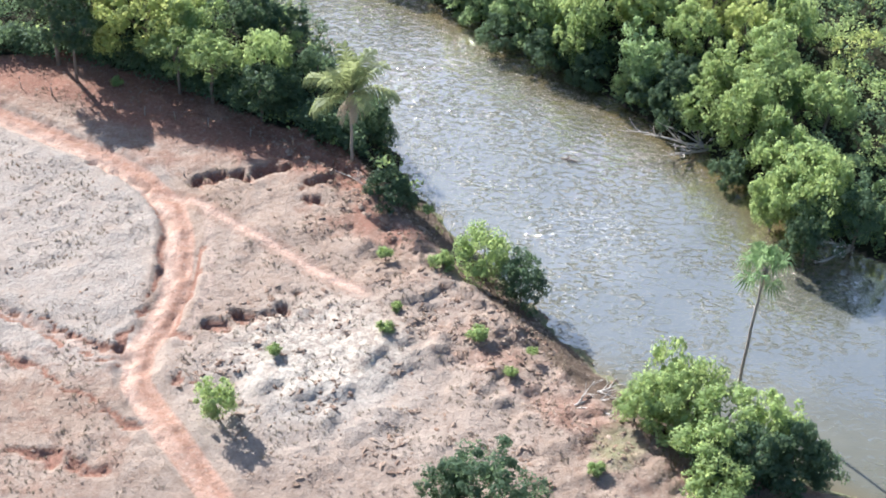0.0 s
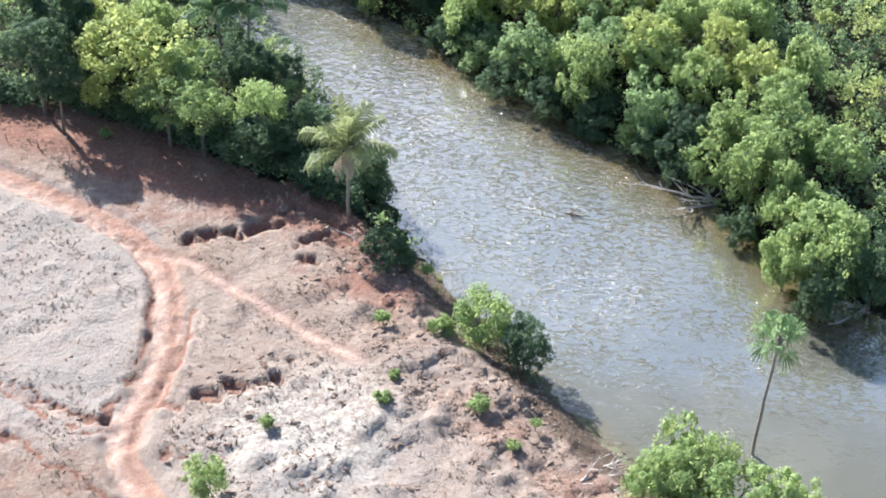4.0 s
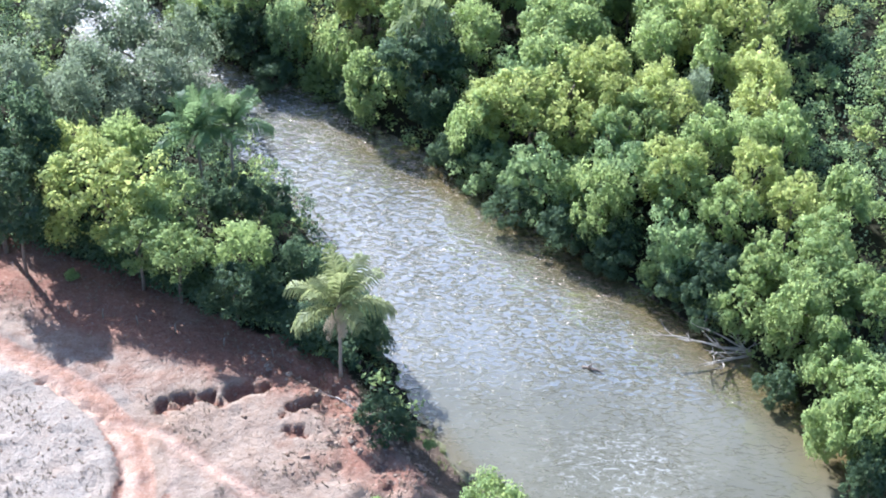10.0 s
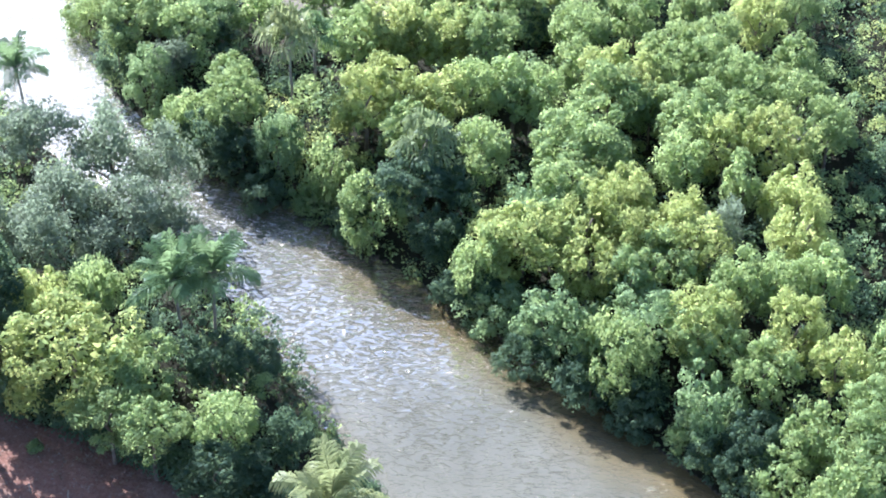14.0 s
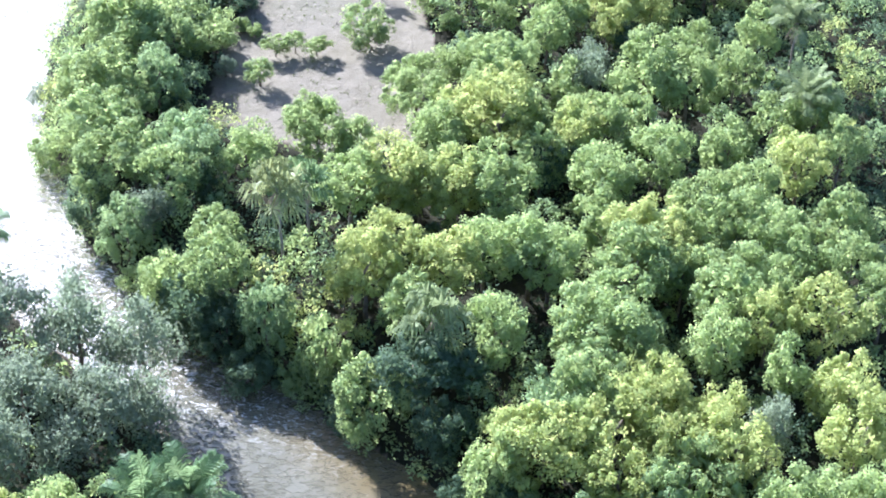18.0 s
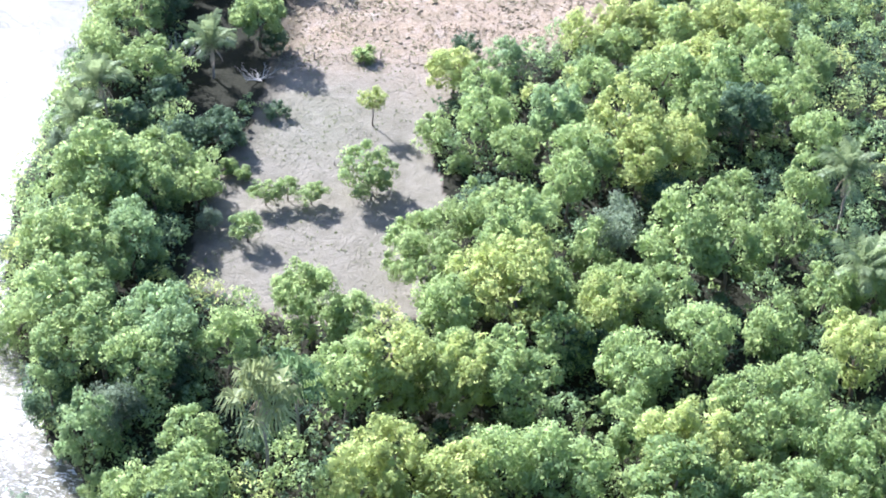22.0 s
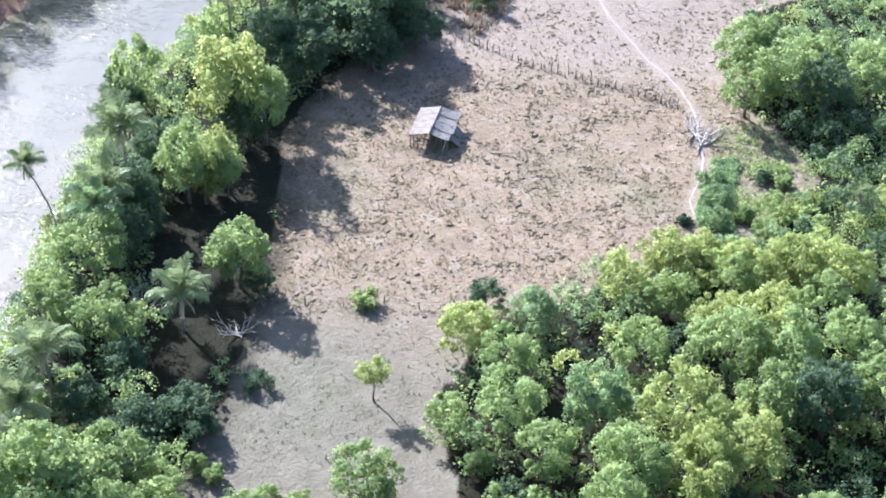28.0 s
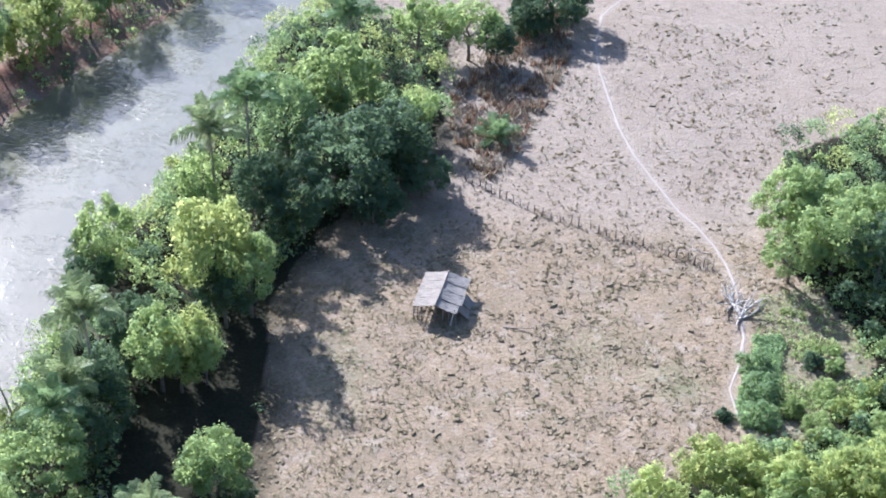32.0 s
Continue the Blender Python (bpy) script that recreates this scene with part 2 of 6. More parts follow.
def ground_material():
    n = Nodes("dry_pasture_soil")
    p = n.place()
    coarse, mid, fine = n.noise(p, 0.07, 4.0), n.noise(p, 0.45, 5.0, 0.65), n.noise(p, 2.6, 5.0, 0.7)
    soil = n.mix(n.step(coarse, 0.35, 0.65), (0.235, 0.172, 0.128), (0.300, 0.238, 0.188))
    soil = n.mix(n.maths("MULTIPLY", n.step(mid, 0.45, 0.65), 0.45), soil, (0.185, 0.122, 0.088))
    ash = n.mix(n.step(fine, 0.35, 0.65), (0.255, 0.230, 0.198), (0.350, 0.318, 0.275))
    soil = n.mix(n.maths("MULTIPLY", n.value("pale"), n.step(mid, 0.25, 0.5)), soil, ash)
    red = n.mix(n.step(fine, 0.3, 0.7), (0.165, 0.078, 0.052), (0.275, 0.150, 0.108))
    edge = n.maths("ADD", n.value("red"), n.maths("MULTIPLY", n.maths("SUBTRACT", mid, 0.5), 0.9))
    soil = n.mix(n.step(edge, 0.25, 0.75), soil, red)
    dry = n.mix(n.step(fine, 0.35, 0.65), (0.205, 0.148, 0.090), (0.335, 0.260, 0.172))
    soil = n.mix(n.maths("MULTIPLY", n.value("straw"), n.step(mid, 0.25, 0.55)), soil, dry)
    green = n.mix(n.step(fine, 0.3, 0.7), (0.105, 0.120, 0.055), (0.205, 0.212, 0.115))
    g = n.maths("ADD", n.value("green"), n.maths("MULTIPLY", n.maths("SUBTRACT", n.noise(p, 0.8, 5.0, 0.7), 0.5), 1.1))
    soil = n.mix(n.step(g, 0.3, 0.9), soil, green)
    patch = n.maths("MULTIPLY", n.step(n.noise(p, 0.22, 5.0, 0.7), 0.50, 0.60), n.value("straw"))
    soil = n.mix(n.maths("MULTIPLY", patch, 0.45), soil, (0.150, 0.124, 0.076))
    sand = n.maths("MULTIPLY", n.step(n.noise(p, 0.31, 5.0, 0.7, 0.4), 0.54, 0.64), n.value("straw"))
    soil = n.mix(n.maths("MULTIPLY", sand, 0.5), soil, (0.37, 0.315, 0.25))
    track = n.mix(n.step(n.noise(p, 1.2, 5.0, 0.7), 0.35, 0.65), (0.300, 0.175, 0.120), (0.400, 0.265, 0.200))
    worn = n.maths("ADD", n.value("track"), n.maths("MULTIPLY", n.maths("SUBTRACT", mid, 0.5), 0.5))
    soil = n.mix(n.step(worn, 0.3, 0.7), soil, track)
    ragged = n.step(n.noise(p, 1.5, 4.0, 0.7), 0.3, 0.6)
    soil = n.mix(n.maths("MULTIPLY", n.value("swept"), ragged), soil, (0.50, 0.375, 0.295))
    soil = n.mix(n.maths("MULTIPLY", n.value("rut"), ragged), soil, (0.235, 0.115, 0.075))
    worn_path = n.mix(n.step(fine, 0.3, 0.7), (0.36, 0.31, 0.25), (0.50, 0.44, 0.37))
    soil = n.mix(n.value("path"), soil, worn_path)
    damp = n.mix(n.step(fine, 0.3, 0.7), (0.070, 0.050, 0.036), (0.130, 0.094, 0.066))
    soil = n.mix(n.step(n.maths("ADD", n.value("damp"), n.maths("MULTIPLY", n.maths("SUBTRACT", mid, 0.5), 1.0)), 0.35, 0.7), soil, damp)
    mud = n.mix(n.step(fine, 0.3, 0.7), (0.124, 0.081, 0.043), (0.205, 0.143, 0.081))
    soil = n.mix(n.value("bed"), soil, mud)
    blotch = n.step(n.noise(p, 0.9, 6.0, 0.78), 0.44, 0.60)
    soil = n.mix(n.maths("MULTIPLY", blotch, 0.30), soil, (0.17, 0.112, 0.078))
    fleck = n.step(n.noise(p, 2.1, 5.0, 0.75), 0.56, 0.64)
    soil = n.mix(n.maths("MULTIPLY", fleck, 0.45), soil, (0.36, 0.305, 0.240))
    clay = n.mix(n.step(n.noise(p, 0.35, 4.0, 0.6), 0.35, 0.65), (0.140, 0.129, 0.092), (0.195, 0.176, 0.134))
    soil = n.mix(n.maths("MULTIPLY", n.value("clay"), 0.88), soil, clay)
    speck = n.step(n.noise(p, 3.6, 3.0, 0.8), 0.60, 0.68)
    soil = n.mix(n.maths("MULTIPLY", speck, n.maths("SUBTRACT", 0.6, n.maths("MULTIPLY", n.value("clay"), 0.45))), soil, (0.105, 0.072, 0.048))
    chalk = n.maths("MULTIPLY", n.step(n.noise(p, 1.3, 6.0, 0.75), 0.44, 0.56), n.value("chalk"))
    soil = n.mix(n.maths("MULTIPLY", chalk, 0.85), soil, (0.44, 0.39, 0.315))
    # leaf litter, its colour near black to paint in the shade under trees
    litter_shade = n.mix(n.step(fine, 0.3, 0.7), (0.012, 0.013, 0.007), (0.032, 0.030, 0.017))
    soil = n.mix(n.value("litter_shade"), soil, litter_shade)
    h = n.maths("ADD", n.maths("MULTIPLY", mid, 0.4), n.maths("MULTIPLY", n.noise(p, 1.8, 6.0, 0.72), 0.6))
    return n.finish(soil, 0.95, h, 0.32, 1.0, 0.1)


def water_material():
    """Turbid water: a dull body with a rippled reflecting skin over it."""
    n = Nodes("brown_river_water")
    p = n.place()
    turn = n.add("Mapping", Vector=p)
    turn.inputs["Rotation"].default_value = (0, 0, radians(28))
    turn.inputs["Scale"].default_value = (0.6, 1.0, 1.0)
    color = n.mix(n.step(n.noise(p, 0.09, 3.0), 0.4, 0.65), (0.118, 0.114, 0.084), (0.146, 0.140, 0.104))
    color = n.mix(n.value("shoal"), color, (0.130, 0.096, 0.040))
    ripples = n.noise(turn.outputs[0], 1.9, 3.0, 0.6, 0.7)
    swell = n.noise(turn.outputs[0], 0.7, 2.0, 0.5, 0.8)
    crests = n.step(ripples, 0.50, 0.78)
    h = n.maths("ADD", n.maths("MULTIPLY", swell, 0.30), n.maths("MULTIPLY", crests, 0.42))
    gusts = n.step(n.noise(p, 0.16, 4.0, 0.65), 0.44, 0.68, 0.08, 0.80)
    lively = n.maths("ADD", n.maths("MULTIPLY", n.value("rapid"), 1.0), gusts)
    h = n.maths("MULTIPLY", h, n.maths("MULTIPLY", lively, n.maths("SUBTRACT", 1.0, n.maths("MULTIPLY", n.value("still"), 0.3))))
    foam = n.maths("MULTIPLY", n.step(n.noise(turn.outputs[0], 1.7, 5.0, 0.75, 1.2), 0.53, 0.62), n.value("foam"))
    color = n.mix(foam, color, (0.62, 0.62, 0.60))
    body = n.add("BsdfDiffuse", Color=color)
    soft = n.add("Bump", Height=h, Distance=0.10, Strength=1.0)
    n.put(body.inputs["Normal"], soft.outputs["Normal"])
    skin_bump = n.add("Bump", Height=h, Distance=0.50, Strength=1.0)
    skin = n.add("BsdfGlossy", Roughness=0.065, Color=(1.0, 0.94, 0.82))
    n.put(skin.inputs["Normal"], skin_bump.outputs["Normal"])
    rim = n.add("Fresnel", IOR=1.33)
    n.put(rim.inputs["Normal"], soft.outputs["Normal"])
    both = n.add("MixShader")
    thin = n.maths("SUBTRACT", 1.0, n.maths("MULTIPLY", n.value("calm"), 0.45))
    n.put(both.inputs[0], n.maths("MULTIPLY", n.maths("MULTIPLY", rim.outputs[0], thin), n.maths("SUBTRACT", 0.40, n.maths("MULTIPLY", foam, 0.34))))
    n.t.links.new(body.outputs[0], both.inputs[1])
    n.t.links.new(skin.outputs[0], both.inputs[2])
    n.t.links.new(both.outputs[0], n.out.inputs["Surface"])
    return n.mat


GROUND, RIVER_WATER = ground_material(), water_material()

# ---- plan ----
LEFT_BANK = [(200, 5), (110, 62), (70, 90), (39.8, 111), (26.6, 119.2), (19.7, 124.7), (11.4, 136.5), (2.9, 149.7), (-2.5, 159.4), (-7, 171.2), (-17.7, 194), (-23, 201), (-34, 216), (-50, 231),
             (-66, 252), (-79, 282), (-84, 320), (-82, 355), (-79, 376), (-76, 396), (-73, 409), (-65, 426), (-57.5, 441), (-51, 453), (-25, 495), (20, 560), (150, 700)]
RIGHT_BANK = [(215, 40), (125, 98), (75, 128), (51, 146), (43, 152), (32, 168.5), (27, 173.5), (15, 187.5), (-6, 208.5), (-19.5, 220.5), (-31.6, 227.5), (-45.5, 246), (-55, 268), (-58.5, 290), (-58, 311),
              (-57, 340), (-54, 369), (-47, 390), (-42, 410), (-37.7, 435), (-18, 478), (28, 545), (160, 680)]
RIVER = LEFT_BANK + RIGHT_BANK[::-1]
TRACK = [(x + 0.8, y + 0.2) for x, y in ((-75, 176), (-53.4, 166.8), (-46.5, 162.9), (-40.5, 159.6), (-35.1, 155.2), (-31.2, 150.4), (-29.3, 144.2), (-28.5, 136.3), (-29.4, 129.8), (-30.7, 125.4), (-30.5, 120.3), (-27.1, 114.8), (-23.1, 108.9), (-18, 101), (-10, 90))]
BRANCH = [(-31.9, 152.7), (-27.2, 150.6), (-22.6, 146.6), (-17.9, 143.1), (-12.8, 138.6), (-8, 135.2)]
SPUR = [(-75, 146), (-45.5, 131.5), (-38.9, 127.7), (-31, 124)]
PATH = [(33, 470), (19.6, 449.5), (15.9, 443), (14.4, 432.5), (14.5, 423), (15.6, 413.9), (16.5, 406), (18.1, 398.4), (20.6, 391), (23.1, 383.8), (25.3, 379.7), (27.1, 375.1), (28.2, 370.5), (28.7, 366.3), (28.7, 362), (28.5, 355.7), (27.1, 350), (25.6, 345.8), (26, 341), (28, 335)]
FOREST = [(60, 146), (46, 156), (34, 172), (18, 189), (-4, 211), (-18, 222), (-31, 230), (-44, 248), (-53, 268), (-56, 290), (-56, 312), (-55, 342), (-52, 372), (-44, 395), (-36, 440), (-10, 440), (-9, 405), (-14, 392),
          (-24, 378), (-29, 360), (-27, 335), (-29, 310), (-33, 290), (-34, 268), (-22, 262), (-6, 263), (-3, 285), (-6, 305), (0, 318), (11, 325), (22, 332), (34, 338), (44, 352), (36, 372), (40, 400), (70, 418), (80, 396), (76, 360), (84, 322), (78, 280), (85, 240), (79, 205), (82, 176), (76, 150)]
FAR_WOOD = [(-150, 300), (-90, 322), (-88, 350), (-85, 376), (-81, 398), (-76, 412), (-67, 430), (-60, 445), (-36, 490), (-60, 560), (-160, 560)]
SCRUB = [(27, 333), (66, 330), (66, 372), (40, 368), (31, 364), (29.5, 355), (27.5, 345)]
LEFT_WOOD = [(-80, 184), (-62, 180), (-48, 182), (-36, 177), (-26, 170.5), (-18, 166), (-12, 162.5), (-7.5, 168), (-18, 192), (-26, 203), (-36, 216), (-52, 230), (-66, 248), (-76, 238), (-82, 210)]
YARD = [(-27, 368), (-32, 360), (-36, 351), (-41.5, 341), (-43, 330), (-39.5, 322), (-38.5, 312), (-41, 306), (-37.5, 300), (-31, 303), (-28, 314), (-27, 330), (-28, 345), (-26, 358)]
GULLIES = [  # course, width, depth
    ([(-27.6, 154.6), (-26.5, 154.6), (-25.4, 155.6)], 0.85, 0.9),
    ([(-23.4, 156.3), (-22.7, 156.5)], 0.8, 0.9),
    ([(-20.9, 157.2), (-18.4, 158.3)], 0.9, 0.9),
    ([(-20.7, 131.4), (-18.4, 131.5), (-15.9, 132.1)], 1.0, 1.0),
    ([(-14.9, 134.8), (-14.4, 135.4)], 0.6, 0.7),
    ([(-23.3, 129.9), (-22.1, 128.4)], 0.8, 0.7),
    ([(-27.3, 127.5), (-25.0, 127.8)], 0.5, 0.5),
    ([(-15.3, 155.0), (-12.7, 156.2)], 0.7, 0.7),
    ([(-14.4, 151.9), (-14.0, 151.6)], 0.7, 0.6),
    ([(-32.2, 125.8), (-31.3, 129.2), (-30.5, 132.8), (-30.0, 136.5), (-30.1, 141.3), (-30.7, 148.4), (-33.8, 153.6), (-40.7, 158.4)], 0.38, 0.45),
    ([(-25.7, 142.1), (-25.9, 136.5), (-26.6, 131.8), (-27.1, 128.3)], 0.35, 0.35),
    ([(-46, 132.0), (-40.7, 129.7), (-37.6, 127.5), (-32.3, 125.3)], 0.28, 0.35),
    ([(-46, 131.0), (-40.9, 128.5), (-37.3, 125.6), (-32.0, 123.6)], 0.28, 0.35),
    ([(-48, 126.5), (-42.5, 123.9), (-38.8, 121.6), (-35.7, 119.2), (-33.2, 117.9)], 0.32, 0.4),
    ([(-32.1, 116.6), (-28.2, 114.3)], 0.32, 0.4),
    ([(-28.6, 122.7), (-23.5, 120.9)], 0.25, 0.3),
    ([(-16, 161.0), (-11, 157), (-8.5, 155)], 1.2, 0.6),
    ([(-44, 111.2), (-37, 110.2), (-31, 108.6)], 0.5, 0.4),
]


def height(x, y):
    """The lie of the land, and with it the masks that tint it."""
    x, y = np.asarray(x, float), np.asarray(y, float)
    wet = inside(x, y, RIVER)
    dl, _ = along(x, y, LEFT_BANK)
    dr, _ = along(x, y, RIGHT_BANK)
    d = np.minimum(dl, dr)
    left = (dl < dr)
    z = 0.35 * noise2(x, y, 22, 1, 3) + np.where(y < 215, 0.26, 0.10) * noise2(x, y, 3.4, 5, 3) + np.where(y < 215, 0.22, 0.06) * (0.5 - np.abs(noise2(x, y, 7.0, 15, 3)))
    clods = noise2(x, y, 1.5, 9, 2)
    rough = np.where(y < 215, 1.0, 0.45)
    z = z + rough * 0.22 * np.clip(clods - 0.15, 0, 1)
    cut = np.zeros(x.shape)
    for line, wide, deep in GULLIES:
        e, _ = along(x + 0.8 * noise2(x, y, 2.0, 21, 3), y + 1.3 * noise2(x, y, 2.0, 22, 3), line)
        c = ramp(1 - e / (wide * 1.6) + 0.55 * noise2(x, y, 1.8, 23, 2), 0.35, 0.6)
        z, cut = z - deep * c, np.maximum(cut, c)
    step = noise2(x, y, 5.5, 33, 3) + 0.25 * noise2(x, y, 1.6, 34, 2)
    edge = np.where((y < 200) & left, np.exp(-((d - 9) / 6.5) ** 2), 0) + np.exp(-(((x + 10) / 13) ** 2 + ((y - 122) / 10) ** 2))
    z = z + np.clip(edge, 0, 1) * (0.55 * ramp(step, 0.12, 0.26) + 0.45 * ramp(step, -0.3, -0.18) - 0.5)
    lumps = np.where(y < 215, ramp(noise2(x, y, 6.5, 17, 2), -0.2, 0.3), 0.0)
    z = z + lumps * 0.30 * np.clip(noise2(x, y, 1.1, 19, 2) - 0.05, 0, 1)
    near, hand = along(x, y, TRACK)
    z = z - 0.28 * (1 - ramp(near + 0.5 * noise2(x, y, 3, 51, 2), 1.6, 2.2)) + 0.12 * np.exp(-((near - 2.7) / 0.5) ** 2)
    z = z - 0.14 * np.exp(-((near - 0.9) / 0.28) ** 2)
    b, _ = along(x, y, BRANCH)
    z = z - 0.12 * (1 - ramp(b, 0.5, 1.0))
    s, _ = along(x, y, SPUR)
    z = z - 0.3 * (1 - ramp(s, 0.4, 0.9))
    wide = np.where(left, 7.5, 4.5) + 1.6 * noise2(x, y, 6, 31, 2)
    fall = ramp(d, 0.0, wide)
    shore = WATER - 0.05 + (z - WATER + 0.05) * fall
    bed = WATER - 0.05 - np.minimum(1.6, 0.22 * d)
    z = np.where(wet, bed, shore)
    z = z + np.where(wet, 0, 1) * (1 - ramp(d, 3, 9)) * 0.35 * noise2(x, y, 2.2, 41, 3)
    return z, dict(hand=np.sign(hand), wet=wet, d=d, left=left, near=near, branch=b, spur=s, cut=cut)


def bare_yard(x, y):
    """Where the woods leave shaded open ground: the yard, and round the dead bush beside it."""
    return inside(x, y, YARD) | (np.hypot(np.asarray(x) + 40.8, np.asarray(y) - 317.6) < 3.4)


def land(x, y):
    return float(height(np.array([x]), np.array([y]))[0][0])


def spread(lo, hi, step, far):
    inner = list(np.arange(lo, hi + step / 2, step))
    out, gap = [], step
    while not out or out[-1] < far:
        gap *= 1.35
        out.append((out[-1] if out else 0) + gap)
    return np.array([lo - v for v in out[::-1]] + inner + [inner[-1] + v for v in out])


def sheet(name, xs, ys, zs, mat):
    gx, gy = np.meshgrid(xs, ys)
    nx, ny = len(xs), len(ys)
    co = np.stack([gx, gy, zs], -1).reshape(-1, 3)
    k = np.arange(nx * ny).reshape(ny, nx)
    f = np.stack([k[:-1, :-1], k[:-1, 1:], k[1:, 1:], k[1:, :-1]], -1).reshape(-1, 4)
    me = bpy.data.meshes.new(name)
    me.vertices.add(len(co))
    me.loops.add(f.size)
    me.polygons.add(len(f))
    me.vertices.foreach_set("co", co.astype(np.float32).ravel())
    me.loops.foreach_set("vertex_index", f.astype(np.int32).ravel())
    me.polygons.foreach_set("loop_start", np.arange(0, f.size, 4, dtype=np.int32))
    me.polygons.foreach_set("use_smooth", np.ones(len(f), bool))
    me.update(calc_edges=True)
    me.materials.append(mat)
    return me


def mask(me, name, values):
    me.attributes.new(name, "FLOAT", "POINT").data.foreach_set("value", np.clip(values, 0, 1).astype(np.float32).ravel())


# ---- ground ----
fan = spread(-92, 92, 0.8, 2500)
xs = np.concatenate([fan[fan < -57], np.arange(-57, 47, 0.42), fan[fan > 47]])
ys = np.concatenate([spread(96, 210, 0.42, 2500)[:-1]])
ys = np.concatenate([ys[ys < 210], spread(210, 462, 0.8, 2500)[spread(210, 462, 0.8, 2500) >= 210]])
gx, gy = np.meshgrid(xs, ys)
gz, m = height(gx, gy)
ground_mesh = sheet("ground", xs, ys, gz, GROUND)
dry = np.where(m["wet"], 0, 1)
south = (1 - ramp(gy, 205, 225)) * m["left"]
mask(ground_mesh, "track", np.maximum.reduce([0.75 * (1 - ramp(m["near"], 1.1, 2.2)) + 0.3 * np.exp(-((m["near"] - 0.95) / 0.3) ** 2), 0.75 * (1 - ramp(m["branch"], 0.2, 1.0)), 0.45 * (1 - ramp(m["spur"], 0.4, 1.4)), 0.0 * gx]))
red = (0.30 + 0.6 * noise2(gx, gy, 7, 95, 3)) * np.exp(-((m["d"] - 9) / 7.0) ** 2) * (gy < 205) * m["left"] + (0.30 + 0.5 * noise2(gx, gy, 9, 96, 3)) * ramp(gy + 0.45 * gx, 136, 146) * (gy < 200) + 0.62 * ramp(gy + 0.45 * gx, 147, 153) * (gy < 200) + m["cut"] + 0.3 * (1 - ramp(gx, -30, -26)) * (1 - ramp(gy + 5 * noise2(gx, gy, 10, 92, 2), 124, 130)) * ramp(gy, 88, 100)
far_bank = m["left"] * (gy > 330) * (1 - ramp(m["d"], 6, 9)) * (0.7 + 0.6 * noise2(gx, gy, 6, 97, 2))
mask(ground_mesh, "red", south * red + far_bank)
off = m["near"] * m["hand"]
wave = 0.35 * noise2(gx, gy, 4, 55, 2)
bare = south * (gy > 96)
mask(ground_mesh, "swept", bare * (0.85 * np.exp(-((off + wave - 1.0) / 0.55) ** 2) * ramp(gy, 104, 122) + 0.7 * np.exp(-((off + wave + 3.4) / 0.38) ** 2) * ramp(gy, 126, 130) * (1 - ramp(gy, 148, 152)) + 0.8 * np.exp(-((m["branch"] + 0.5 * wave) / 0.42) ** 2)))
mask(ground_mesh, "rut", bare * (0.75 * np.exp(-((off + wave + 0.55) / 0.38) ** 2) + 0.5 * np.exp(-((m["branch"] - 0.95) / 0.35) ** 2)))
mask(ground_mesh, "damp", bare * dry * ramp(m["d"], 0.6, 1.6) * (1 - ramp(m["d"], 5.0, 7.5)) * 0.85 * (gx < 34) * (gy > 112) * (gy < 166))
pth, _ = along(gx + 0.5 * noise2(gx, gy, 4, 91, 2), gy, PATH)
mask(ground_mesh, "path", 0.2 * (1 - ramp(pth, 0.3, 1.2)))
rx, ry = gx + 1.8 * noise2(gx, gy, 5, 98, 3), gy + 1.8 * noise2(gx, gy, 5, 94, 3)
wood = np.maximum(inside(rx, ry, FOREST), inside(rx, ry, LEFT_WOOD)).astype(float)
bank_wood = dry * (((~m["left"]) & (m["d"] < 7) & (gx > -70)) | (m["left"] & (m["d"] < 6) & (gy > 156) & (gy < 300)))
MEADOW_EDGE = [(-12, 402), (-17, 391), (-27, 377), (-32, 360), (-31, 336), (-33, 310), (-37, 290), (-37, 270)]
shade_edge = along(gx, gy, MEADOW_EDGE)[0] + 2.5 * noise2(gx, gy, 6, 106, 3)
# painted tree shade, beyond the litter, along the meadow edge and over the yard
mask(ground_mesh, "litter_shade", np.maximum.reduce([wood, bank_wood, 0.7 * (1 - ramp(shade_edge, 3.0, 7.5)), 0.6 * inside(rx, ry, YARD)]))
wood = np.maximum(wood, 0.8 * inside(gx, gy, FAR_WOOD))
north = ramp(gy, 225, 240) * (1 - wood)
mask(ground_mesh, "pale", south * np.exp(-(((gx + 12) / 13) ** 2 + ((gy - 120) / 9) ** 2)) + 0.75 * south * (1 - ramp(gx, -32, -30)) * ramp(gy + 9 * noise2(gx, gy, 14, 99, 3), 118, 132) * (1 - ramp(gy + 0.45 * gx, 138, 146)) + 0.42 * north * ramp(gy, 245, 255) * (1 - ramp(gy, 312, 326)) + 0.55 * north * ramp(gy + 0.5 * gx + 5 * noise2(gx, gy, 9, 93, 2), 374, 388))
mask(ground_mesh, "clay", north * (1 - ramp(gy + 4 * noise2(gx, gy, 8, 110, 2), 300, 330)) + 0.12 * north)
mask(ground_mesh, "straw", north * (0.65 + 0.35 * ramp(gy, 312, 328)) * (1 - 0.75 * ramp(gy, 372, 384)))
